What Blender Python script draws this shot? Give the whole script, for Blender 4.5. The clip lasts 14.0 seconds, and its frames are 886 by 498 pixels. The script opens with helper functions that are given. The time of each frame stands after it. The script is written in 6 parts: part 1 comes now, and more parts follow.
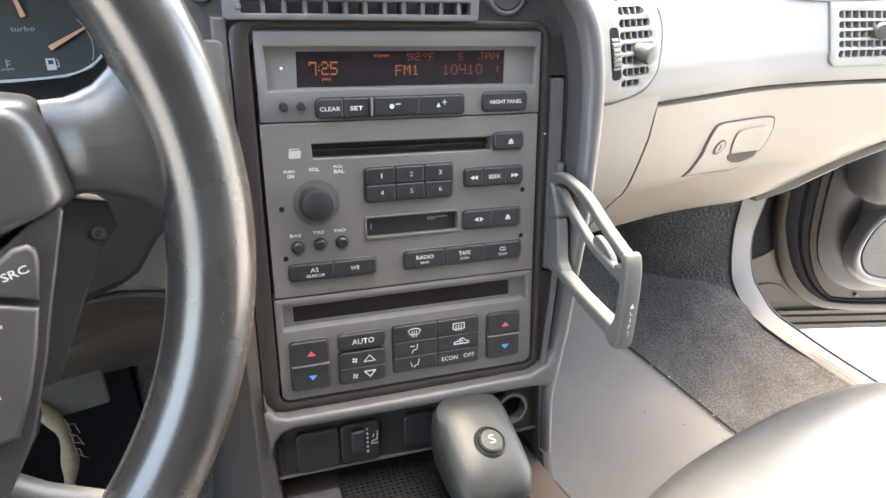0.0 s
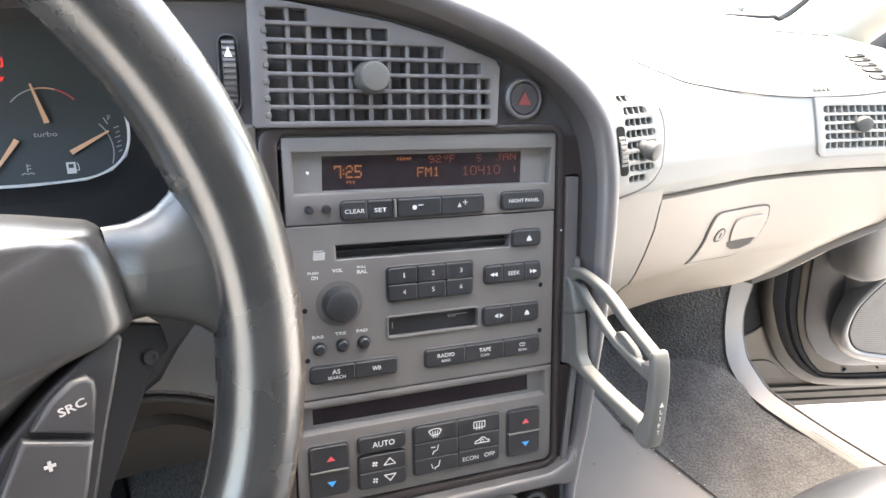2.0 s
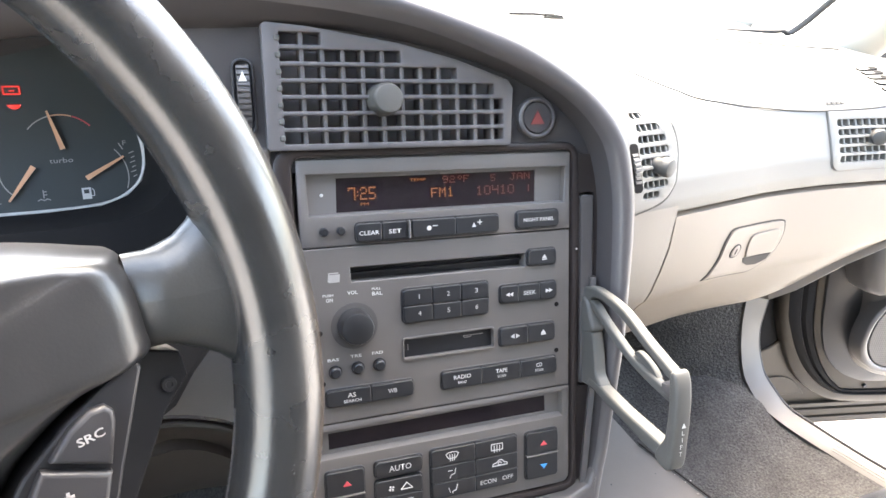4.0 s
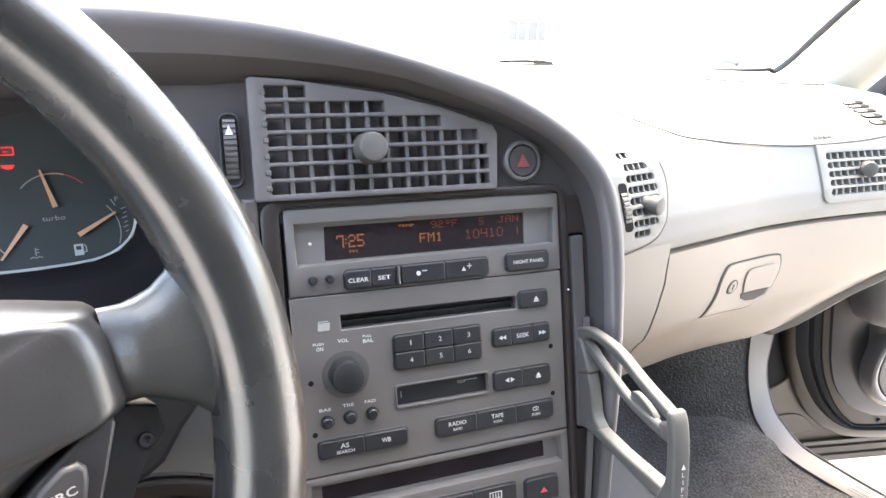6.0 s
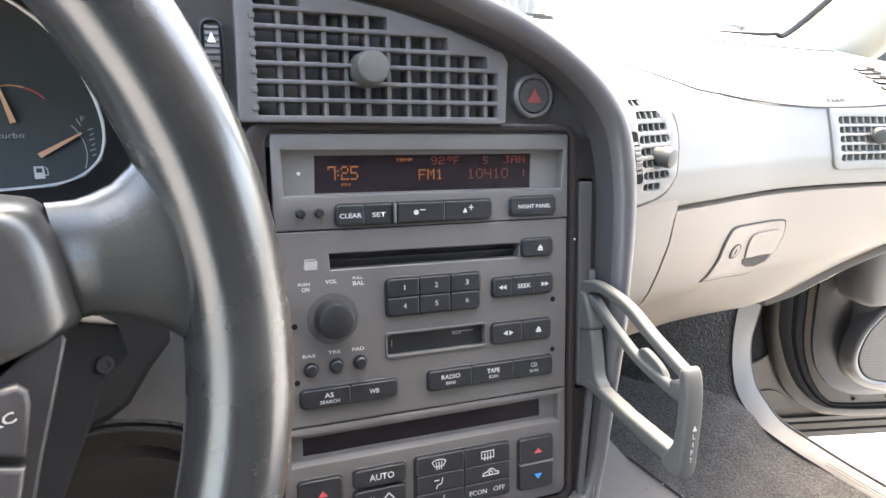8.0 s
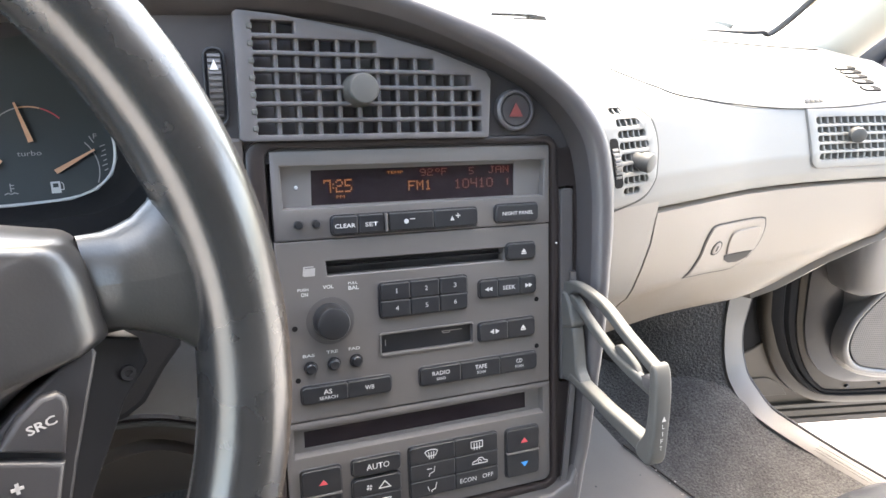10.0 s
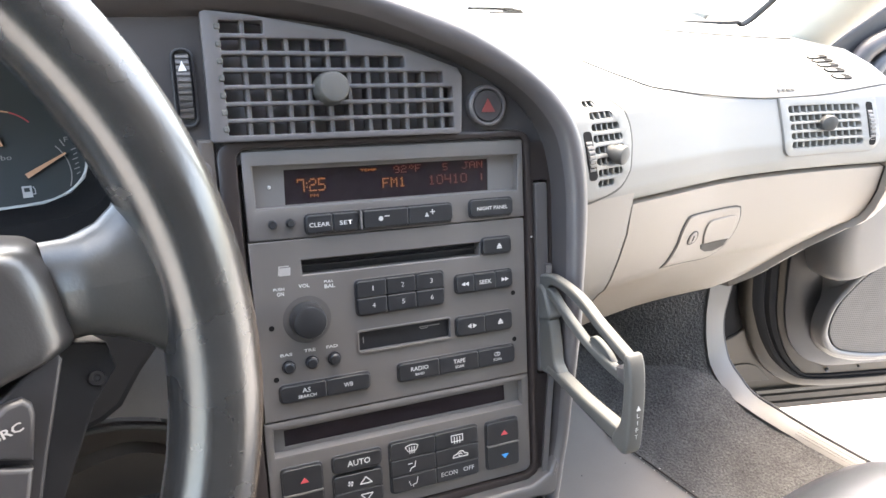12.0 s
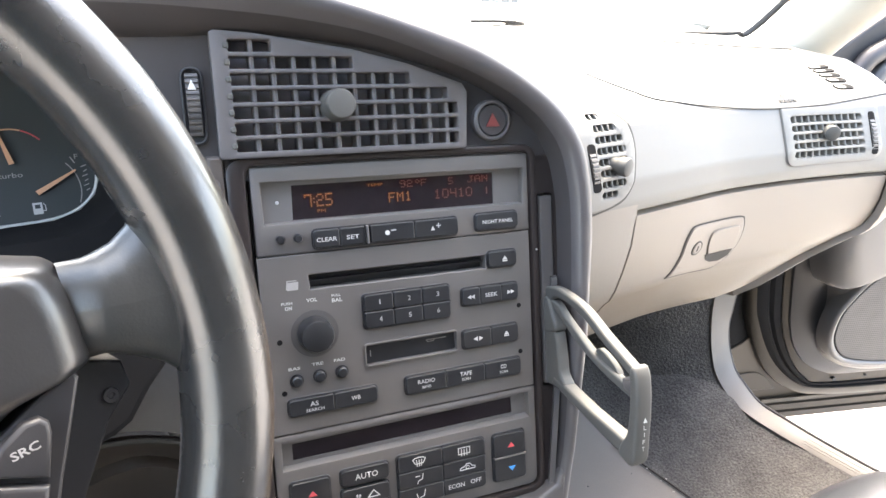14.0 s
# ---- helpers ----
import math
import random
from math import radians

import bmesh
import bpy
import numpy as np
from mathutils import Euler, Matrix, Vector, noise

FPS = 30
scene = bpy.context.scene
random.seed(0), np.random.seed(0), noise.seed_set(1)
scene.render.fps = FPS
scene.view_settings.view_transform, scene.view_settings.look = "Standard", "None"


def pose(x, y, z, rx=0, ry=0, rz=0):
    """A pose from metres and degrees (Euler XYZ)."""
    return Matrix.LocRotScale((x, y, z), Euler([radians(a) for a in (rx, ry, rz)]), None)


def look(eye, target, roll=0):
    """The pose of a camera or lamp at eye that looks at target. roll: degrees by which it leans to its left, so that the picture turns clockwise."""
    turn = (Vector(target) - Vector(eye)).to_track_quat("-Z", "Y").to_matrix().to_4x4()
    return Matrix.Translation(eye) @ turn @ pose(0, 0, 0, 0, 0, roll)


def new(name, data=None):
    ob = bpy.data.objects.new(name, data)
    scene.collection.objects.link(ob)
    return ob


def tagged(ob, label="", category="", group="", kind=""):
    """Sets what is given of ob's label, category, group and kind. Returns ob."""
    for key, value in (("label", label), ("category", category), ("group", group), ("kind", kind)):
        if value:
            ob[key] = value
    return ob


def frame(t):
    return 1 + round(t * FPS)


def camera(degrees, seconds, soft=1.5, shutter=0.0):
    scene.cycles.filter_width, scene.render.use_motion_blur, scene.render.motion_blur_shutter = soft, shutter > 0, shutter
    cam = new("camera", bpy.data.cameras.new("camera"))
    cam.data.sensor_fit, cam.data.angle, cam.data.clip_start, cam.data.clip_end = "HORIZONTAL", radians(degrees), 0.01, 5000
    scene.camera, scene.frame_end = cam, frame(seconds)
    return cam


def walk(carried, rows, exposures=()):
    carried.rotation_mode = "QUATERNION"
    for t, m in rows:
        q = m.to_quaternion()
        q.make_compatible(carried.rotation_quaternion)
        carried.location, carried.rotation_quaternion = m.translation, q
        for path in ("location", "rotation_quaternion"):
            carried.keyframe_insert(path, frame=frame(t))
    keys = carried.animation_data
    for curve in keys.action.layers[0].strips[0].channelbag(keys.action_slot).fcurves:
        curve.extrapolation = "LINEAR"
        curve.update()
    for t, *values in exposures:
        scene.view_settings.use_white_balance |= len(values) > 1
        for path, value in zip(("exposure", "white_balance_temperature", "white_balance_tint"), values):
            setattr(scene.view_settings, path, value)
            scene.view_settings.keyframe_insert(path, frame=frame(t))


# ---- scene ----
cam = camera(68.37, 14.0)
PATH = [
    (0, (-0.2034, -0.3273, 1.0195), (0.2765, 0.3784, 0.4982), 5.13),
    (0.5, (-0.2066, -0.3243, 1.0212), (0.2724, 0.4000, 0.5253), 4.54),
    (1, (-0.2092, -0.3196, 1.0262), (0.2767, 0.4168, 0.5554), 4.61),
    (1.5, (-0.2145, -0.3134, 1.0207), (0.3022, 0.4139, 0.5690), 5.86),
    (2, (-0.2246, -0.3052, 1.0310), (0.3064, 0.4314, 0.6122), 5.04),
    (2.5, (-0.2259, -0.3060, 1.0322), (0.2933, 0.4441, 0.6227), 4.31),
    (3, (-0.2244, -0.3059, 1.0332), (0.2847, 0.4509, 0.6232), 3.66),
    (3.2, (-0.2261, -0.3039, 1.0315), (0.2887, 0.4501, 0.6234), 3.71),
    (5.3, (-0.2245, -0.2997, 1.0309), (0.3027, 0.4707, 0.6725), 3.23),
    (5.5, (-0.2195, -0.3050, 1.0336), (0.2979, 0.4764, 0.6847), 3.52),
    (6, (-0.2179, -0.3064, 1.0309), (0.3111, 0.4756, 0.7012), 1.80),
    (6.5, (-0.2259, -0.3107, 1.0287), (0.3008, 0.4788, 0.7137), 3.09),
    (7, (-0.2288, -0.3056, 1.0232), (0.3089, 0.4751, 0.7049), 3.71),
    (7.5, (-0.2188, -0.2842, 1.0062), (0.3347, 0.4751, 0.6639), 3.34),
    (7.7, (-0.2123, -0.2792, 1.0003), (0.3408, 0.4716, 0.6391), 4.55),
    (9.8, (-0.2273, -0.2942, 1.0195), (0.3163, 0.4539, 0.6390), 5.47),
    (10, (-0.2194, -0.3024, 1.0215), (0.3228, 0.4451, 0.6378), 4.15),
    (10.5, (-0.2175, -0.3019, 1.0217), (0.3193, 0.4418, 0.6234), 3.76),
    (11, (-0.2181, -0.3030, 1.0239), (0.3222, 0.4387, 0.6266), 3.77),
    (11.5, (-0.2172, -0.3048, 1.0231), (0.3305, 0.4339, 0.6303), 3.56),
    (12, (-0.2143, -0.3081, 1.0241), (0.3422, 0.4250, 0.6331), 3.35),
    (12.5, (-0.2173, -0.3087, 1.0245), (0.3331, 0.4306, 0.6365), 2.89),
    (13, (-0.2164, -0.3077, 1.0224), (0.3377, 0.4292, 0.6351), 3.19),
    (13.5, (-0.2153, -0.3085, 1.0262), (0.3433, 0.4272, 0.6433), 2.93),
    (14, (-0.2171, -0.3086, 1.0278), (0.3380, 0.4322, 0.6496), 2.84),
]
walk(cam, [(t, look(eye, target, roll)) for t, eye, target, roll in PATH], exposures=[(0.0, 4.53, 7650, 9), (0.4, 4.93, 7600, 9), (1.0, 4.93, 7600, 9), (1.5, 4.72, 7600, 9), (3.0, 4.57, 7400, 10), (5.5, 4.50, 7350, 10), (7.0, 4.40, 7350, 10), (10.0, 4.33, 7400, 10), (14.0, 4.33, 7400, 10)])

# ---- light: hazy summer daylight through the glass and the open passenger door
world = bpy.data.worlds.new("World")
scene.world = world
world.use_nodes = True
wn = world.node_tree.nodes
sky = wn.new("ShaderNodeTexSky")
sky.sky_type, sky.sun_disc = "NISHITA", False
SUN_EL, SUN_AZ = 64.0, 40.0  # degrees up; degrees clockwise from straight ahead
sky.sun_elevation, sky.sun_rotation = radians(SUN_EL), radians(SUN_AZ)
sky.air_density, sky.dust_density, sky.ozone_density = 1.0, 4.0, 0.8
wn["Background"].inputs["Strength"].default_value = 0.15
world.node_tree.links.new(sky.outputs["Color"], wn["Background"].inputs["Color"])
sun = new("sun", bpy.data.lights.new("sun", "SUN"))
sun.data.energy, sun.data.angle, sun.data.color = 0.5, radians(25), (1.0, 0.95, 0.88)
_d = Vector((math.sin(radians(SUN_AZ)) * math.cos(radians(SUN_EL)), math.cos(radians(SUN_AZ)) * math.cos(radians(SUN_EL)), math.sin(radians(SUN_EL))))
sun.matrix_world = look(_d * 30, (0, 0, 0))


# ---- materials
def surface(name, col, rough=0.5, var=0.12, scale=40.0, bump=0.15, fine=900.0, metal=0.0, coat=0.0, spec=0.5, rvar=0.12, fleck=0.35, drift=1.6):
    """A plain surface with colour drift at two scales, uneven gloss and a fine grain."""
    m = bpy.data.materials.new(name)
    m.use_nodes = True
    nt = m.node_tree
    n, l = nt.nodes, nt.links
    p = n["Principled BSDF"]
    co = n.new("ShaderNodeTexCoord")
    big, small = n.new("ShaderNodeTexNoise"), n.new("ShaderNodeTexNoise")
    big.inputs["Scale"].default_value, big.inputs["Detail"].default_value = scale, 5
    small.inputs["Scale"].default_value, small.inputs["Detail"].default_value = fine, 3
    for t in (big, small):
        l.new(co.outputs["Object"], t.inputs["Vector"])
    mix = n.new("ShaderNodeMix")
    mix.data_type = "RGBA"
    lo, hi = [max(0.0, c * (1 - var)) for c in col], [min(1.0, c * (1 + var)) for c in col]
    mix.inputs[6].default_value, mix.inputs[7].default_value = (*lo, 1), (*hi, 1)
    mul = n.new("ShaderNodeMath")
    mul.operation = "MULTIPLY_ADD"
    l.new(small.outputs["Fac"], mul.inputs[0])
    mul.inputs[1].default_value = fleck
    add = n.new("ShaderNodeMath")
    add.operation = "MULTIPLY_ADD"
    l.new(big.outputs["Fac"], add.inputs[0])
    add.inputs[1].default_value, add.inputs[2].default_value = drift, 0.5 - 0.5 * drift - 0.5 * fleck
    l.new(add.outputs[0], mul.inputs[2])
    l.new(mul.outputs[0], mix.inputs[0])
    l.new(mix.outputs[2], p.inputs["Base Color"])
    mr = n.new("ShaderNodeMapRange")
    mr.inputs["To Min"].default_value, mr.inputs["To Max"].default_value = max(0.02, rough - rvar), min(1.0, rough + rvar)
    l.new(big.outputs["Fac"], mr.inputs["Value"])
    l.new(mr.outputs["Result"], p.inputs["Roughness"])
    if bump:
        b = n.new("ShaderNodeBump")
        b.inputs["Strength"].default_value, b.inputs["Distance"].default_value = bump, 0.25 / fine
        l.new(small.outputs["Fac"], b.inputs["Height"])
        l.new(b.outputs["Normal"], p.inputs["Normal"])
    p.inputs["Metallic"].default_value = metal
    p.inputs["Specular IOR Level"].default_value = spec
    p.inputs["Coat Weight"].default_value = coat
    return m


def glow(name, col, strength):
    m = surface(name, (0.02, 0.02, 0.02), 0.4)
    p = m.node_tree.nodes["Principled BSDF"]
    p.inputs["Emission Color"].default_value, p.inputs["Emission Strength"].default_value = (*col, 1), strength
    return m


def clear_glass(name, tint=(0.96, 0.98, 0.97), gloss=0.02):
    m = bpy.data.materials.new(name)
    m.use_nodes = True
    n, l = m.node_tree.nodes, m.node_tree.links
    n.remove(n["Principled BSDF"])
    tr, gl, mx = n.new("ShaderNodeBsdfTransparent"), n.new("ShaderNodeBsdfGlossy"), n.new("ShaderNodeMixShader")
    tr.inputs["Color"].default_value = (*tint, 1)
    gl.inputs["Roughness"].default_value = gloss
    mx.inputs[0].default_value = 0.04
    l.new(tr.outputs[0], mx.inputs[1])
    l.new(gl.outputs[0], mx.inputs[2])
    l.new(mx.outputs[0], n["Material Output"].inputs["Surface"])
    return m


FACE = surface("radio_plastic", (0.098, 0.0885, 0.082), 0.52, 0.10, 30, 0.18, 2600)
# Dish isn't sunk in; this darker face plastic stands for its shade.
DISH_SHADE = surface("shaded_dish_plastic", (0.062, 0.057, 0.054), 0.5, 0.10, 30, 0.15, 2600)
FACE_LIGHT = surface("display_plastic", (0.128, 0.117, 0.109), 0.5, 0.08, 30, 0.15, 2600)
FASCIA = surface("fascia_plastic", (0.048, 0.045, 0.046), 0.20, 0.12, 25, 0.08, 1800, rvar=0.05)
# Darker copy of the hood plastic; the inner wall's shade is in it.
HOOD_SHADED = surface("shaded_hood_plastic", (0.048, 0.0435, 0.0435), 0.5, 0.10, 20, 0.25, 1500, spec=0.3)
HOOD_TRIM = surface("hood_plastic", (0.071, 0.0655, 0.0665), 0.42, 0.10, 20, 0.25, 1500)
RIM_TRIM = surface("bezel_plastic", (0.068, 0.0625, 0.061), 0.46, 0.10, 20, 0.25, 1500)
WALL_BROWN = surface("dark_brown_plastic", (0.025, 0.0197, 0.0184), 0.32, 0.06, 30, 0.1, 1500, spec=0.4, rvar=0.03, drift=0.4)
BUTTON = surface("button_plastic", (0.0162, 0.0166, 0.0180), 0.38, 0.12, 120, 0.15, 3000)
SWITCHES = surface("wheel_key_plastic", (0.026, 0.0245, 0.0255), 0.46, 0.12, 60, 0.2, 2000)
CAP = surface("switch_cap_plastic", (0.016, 0.0150, 0.0152), 0.42, 0.12, 60, 0.15, 2600)
BLACK = surface("black_plastic", (0.017, 0.0165, 0.018), 0.42, 0.2, 60, 0.1, 2000)
PIT = surface("dark_opening", (0.032, 0.032, 0.035), 0.7, 0.2, 60, 0.0)
VENT_TRIM = surface("vent_plastic", (0.088, 0.0805, 0.0800), 0.48, 0.10, 20, 0.2, 1500)
PILLAR = surface("cream_pillar_trim", (0.36, 0.34, 0.29), 0.6, 0.05, 9, 0.3, 1100)
# Backing made pale to imitate haze over the dark vent holes.
VENT_BACK = surface("haze_pale_vent_back", (0.36, 0.345, 0.37), 0.6, 0.12, 60, 0.0)
PRINT = surface("white_print", (0.5, 0.49, 0.47), 0.5, 0.08, 300, 0.0)
PRINT_DIM = surface("grey_print", (0.3, 0.285, 0.27), 0.5, 0.1, 300, 0.0)
RED = surface("red_print", (0.5, 0.065, 0.075), 0.45, 0.1, 300, 0.0)
BLUE = surface("blue_print", (0.035, 0.24, 0.55), 0.45, 0.1, 300, 0.0)
SCREEN = surface("display_window", (0.018, 0.013, 0.015), 0.16, 0.2, 60, 0.0, spec=0.4)
AMBER = glow("amber_segments", (1.0, 0.33, 0.08), 0.021)
AMBER_DIM = glow("dim_red_segments", (1.0, 0.16, 0.06), 0.0095)
WARN = glow("red_warning_lamp", (1.0, 0.05, 0.04), 0.05)
NEEDLE = surface("orange_needle", (0.62, 0.33, 0.19), 0.5, 0.06, 200, 0.0)
GAUGE = surface("gauge_face", (0.028, 0.033, 0.033), 0.6, 0.12, 40, 0.05)
LEATHER = surface("black_leather", (0.018, 0.0178, 0.0185), 0.33, 0.16, 45, 0.14, 1000, spec=0.8, rvar=0.06, drift=0.8)
LEATHER_WORN = surface("worn_grey_leather", (0.019, 0.0193, 0.0193), 0.25, 0.40, 38, 0.15, 900, spec=0.82, rvar=0.12, drift=1.4)
_n, _l = LEATHER_WORN.node_tree.nodes, LEATHER_WORN.node_tree.links
# tan scuffing where the driver's palm rubs the outer edge of the rim
_s, _w, _q, _k, _f, _x = _n.new("ShaderNodeSeparateXYZ"), _n.new("ShaderNodeVectorMath"), _n.new("ShaderNodeMapRange"), _n.new("ShaderNodeMapRange"), _n.new("ShaderNodeMath"), _n.new("ShaderNodeMix")
_v = _n.new("ShaderNodeVectorMath")
_v.operation, _w.operation, _f.operation, _x.data_type = "MULTIPLY", "LENGTH", "MULTIPLY", "RGBA"
_v.inputs[1].default_value = (1, 0, 1)
_l.new(_n["Texture Coordinate"].outputs["Object"], _v.inputs[0])
_l.new(_v.outputs[0], _w.inputs[0])
_l.new(_n["Texture Coordinate"].outputs["Object"], _s.inputs[0])
for _m, _a, _b in ((_q, 0.1840, 0.1915), (_k, 0.02, -0.06)):
    _m.inputs["From Min"].default_value, _m.inputs["From Max"].default_value = _a, _b
_l.new(_w.outputs["Value"], _q.inputs["Value"])
_l.new(_s.outputs["Z"], _k.inputs["Value"])
_l.new(_q.outputs["Result"], _f.inputs[0])
_l.new(_k.outputs["Result"], _f.inputs[1])
_l.new(_f.outputs[0], _x.inputs[0])
_l.new(_n["Mix"].outputs[2], _x.inputs[6])
_x.inputs[7].default_value = (0.10, 0.070, 0.048, 1)
_l.new(_x.outputs[2], _n["Principled BSDF"].inputs["Base Color"])
# Same leather as the rim in lighter grey; the highlight is in it.
SPOKE_HIDE = surface("highlit_spoke_leather", (0.035, 0.0355, 0.034), 0.34, 0.25, 38, 0.25, 900, spec=0.75, rvar=0.09, drift=0.9)
GEAR_HIDE = surface("grained_grey_leather", (0.0225, 0.0233, 0.0222), 0.40, 0.22, 60, 0.28, 620, spec=0.28, rvar=0.1, drift=0.9)
SEAT = surface("grey_seat_leather", (0.064, 0.065, 0.067), 0.34, 0.08, 12, 0.5, 900)
DASH_TOP = surface("pale_grey_dash", (0.150, 0.145, 0.131), 0.5, 0.05, 9, 0.3, 1100)
# Between the two dash tones; the light's gradual change is in it.
DASH_MID = surface("lit_blend_dash", (0.180, 0.158, 0.134), 0.5, 0.06, 9, 0.3, 1100)
DASH_LOW = surface("beige_dash", (0.200, 0.166, 0.134), 0.5, 0.06, 9, 0.3, 1100)
# Dark joints; on the latch recess and keyhole the dark stands for shade.
GROOVE = surface("dark_joint_and_recess_shade", (0.04, 0.035, 0.03), 0.8, 0.1, 50, 0.0)
SEAM = surface("grey_joint_filler", (0.052, 0.050, 0.046), 0.8, 0.1, 50, 0.0)
CUP = surface("cup_holder_plastic", (0.068, 0.066, 0.060), 0.62, 0.14, 40, 0.3, 1500)
CARPET = surface("dark_grey_carpet", (0.066, 0.0625, 0.058), 0.95, 0.55, 22, 1.0, 330, spec=0.08, fleck=1.6, drift=0.8)
MAT = surface("smooth_grey_floor_mat", (0.172, 0.156, 0.138), 0.85, 0.10, 9, 0.5, 500, spec=0.1)
TRIM = surface("grey_sill_trim", (0.098, 0.089, 0.079), 0.5, 0.06, 12, 0.2, 1100)
# Much darker than the bonnet's paint; door shade is in this colour.
PAINT = surface("shaded_champagne_paint", (0.038, 0.0305, 0.0225), 0.42, 0.07, 18, 0.05, 800, metal=0.1, coat=0.0, spec=0.25)
DOOR_DARK = surface("dark_door_vinyl", (0.033, 0.0295, 0.0285), 0.45, 0.14, 12, 0.4, 900)
DOOR_PALE = surface("pale_door_vinyl", (0.096, 0.087, 0.080), 0.42, 0.08, 12, 0.4, 900)
GRILLE = surface("speaker_grille", (0.11, 0.102, 0.096), 0.6, 0.10, 40, 0.0)
_n, _l = GRILLE.node_tree.nodes, GRILLE.node_tree.links
_v, _r, _m = _n.new("ShaderNodeTexVoronoi"), _n.new("ShaderNodeMapRange"), _n.new("ShaderNodeMix")
_v.inputs["Scale"].default_value, _v.inputs["Randomness"].default_value = 229.5, 0.05
_l.new(_n["Texture Coordinate"].outputs["Object"], _v.inputs["Vector"])
_r.inputs["From Min"].default_value, _r.inputs["From Max"].default_value = 0.26, 0.40
_l.new(_v.outputs["Distance"], _r.inputs["Value"])
_m.data_type = "RGBA"
_m.inputs[6].default_value, _m.inputs[7].default_value = (0.009, 0.008, 0.008, 1), (0.047, 0.043, 0.040, 1)
_l.new(_r.outputs["Result"], _m.inputs[0])
_l.new(_m.outputs[2], _n["Principled BSDF"].inputs["Base Color"])
_n, _l = CARPET.node_tree.nodes, CARPET.node_tree.links
_t, _b = _n.new("ShaderNodeTexNoise"), _n.new("ShaderNodeBump")  # tufts a few millimetres across
_t.inputs["Scale"].default_value, _t.inputs["Detail"].default_value = 240, 4
_l.new(_n["Texture Coordinate"].outputs["Object"], _t.inputs["Vector"])
_b.inputs["Strength"].default_value, _b.inputs["Distance"].default_value = 0.8, 0.0045
_l.new(_t.outputs["Fac"], _b.inputs["Height"])
_l.new(_n["Bump"].outputs["Normal"], _b.inputs["Normal"])
_l.new(_b.outputs["Normal"], _n["Principled BSDF"].inputs["Normal"])
RUBBER = surface("black_rubber", (0.018, 0.017, 0.017), 0.6, 0.2, 60, 0.3, 1200)
# Real rubber, and a flat black for shade in holes and gaps.
MATT_BLACK = surface("matt_black_rubber_and_shade", (0.009, 0.0085, 0.0085), 0.85, 0.2, 60, 0.3, 1200, spec=0.12)
KNEE = surface("grey_knee_panel", (0.20, 0.193, 0.186), 0.5, 0.12, 20, 0.3, 1000)
KNEE_BROWN = surface("brown_lower_panel", (0.060, 0.049, 0.043), 0.5, 0.14, 20, 0.3, 1000)
WIRE = surface("tan_fabric_tape", (0.20, 0.155, 0.10), 0.9, 0.3, 200, 0.6, 900)
# Darkened so the roof's reflection in the wheel rim looks shaded.
HEADLINER = surface("dimmed_headliner", (0.26, 0.25, 0.235), 0.95, 0.06, 60, 0.5, 900)
CONCRETE = surface("pale_concrete", (0.46, 0.45, 0.42), 0.9, 0.2, 1.2, 0.3, 60)
SIDING = surface("white_siding", (0.8, 0.8, 0.78), 0.7, 0.05, 3, 0.2, 60)
HOUSE_GLASS = surface("house_window_glass", (0.145, 0.139, 0.126), 0.7, 0.05, 3, 0.0, spec=0.1)
# Paler than PAINT on the same car; glare is in this colour.
HOOD = surface("glare_pale_paint", (0.62, 0.58, 0.52), 0.5, 0.03, 2, 0.0)
PANE = clear_glass("windscreen_glass")
DUST = surface("pale_grit", (0.35, 0.32, 0.28), 0.9, 0.2, 300, 0.0)

# ---- shape helpers
OFF = {}


def thing(name, label, category, base=Matrix(), at=(0, 0, 0), group="", kind=""):
    ob = new(name)
    ob.empty_display_size = 0.02
    ob.matrix_world = base @ Matrix.Translation(at)
    OFF[ob] = Vector(at)
    return tagged(ob, label, category, group, kind)


def settle(bm, sharp=38):
    bmesh.ops.recalc_face_normals(bm, faces=bm.faces)
    for f in bm.faces:
        f.smooth = True
    for e in bm.edges:
        k = e.calc_face_angle(0) if e.is_manifold else 9
        big, small = sorted((f.calc_area() for f in e.link_faces), reverse=True) if e.is_manifold else (1, 1)
        e.smooth = k < radians(sharp) and not (k > 0.12 and big > 12 * small and not e.link_faces[0].normal.dot(e.link_faces[1].normal) > 0.995)


def part(name, bm, material, parent, label="", sharp=38, normals=True):
    """Links a bmesh as one mesh under a thing or part; its points are in the thing's base frame."""
    if normals:
        settle(bm, sharp)
    me = bpy.data.meshes.new(name)
    bmesh.ops.translate(bm, verts=bm.verts, vec=-OFF[parent])
    bm.to_mesh(me)
    bm.free()
    me.materials.append(material)
    ob = new(name, me)
    ob.parent = parent
    OFF[ob] = OFF[parent]
    if label:
        ob["label"] = label
    return ob


def solo(name, bm, material, label, category, base=Matrix(), kind="", group="", sharp=38):
    """A thing of one mesh."""
    settle(bm, sharp)
    me = bpy.data.meshes.new(name)
    bm.to_mesh(me)
    bm.free()
    me.materials.append(material)
    ob = new(name, me)
    ob.matrix_world = base
    OFF[ob] = Vector((0, 0, 0))
    return tagged(ob, label, category, group, kind)


def join(*bms):
    out = bmesh.new()
    for b in bms:
        me = bpy.data.meshes.new("tmp")
        b.to_mesh(me)
        b.free()
        out.from_mesh(me)
        bpy.data.meshes.remove(me)
    return out


def moved(bm, m):
    bmesh.ops.transform(bm, matrix=m, verts=bm.verts)
    return bm


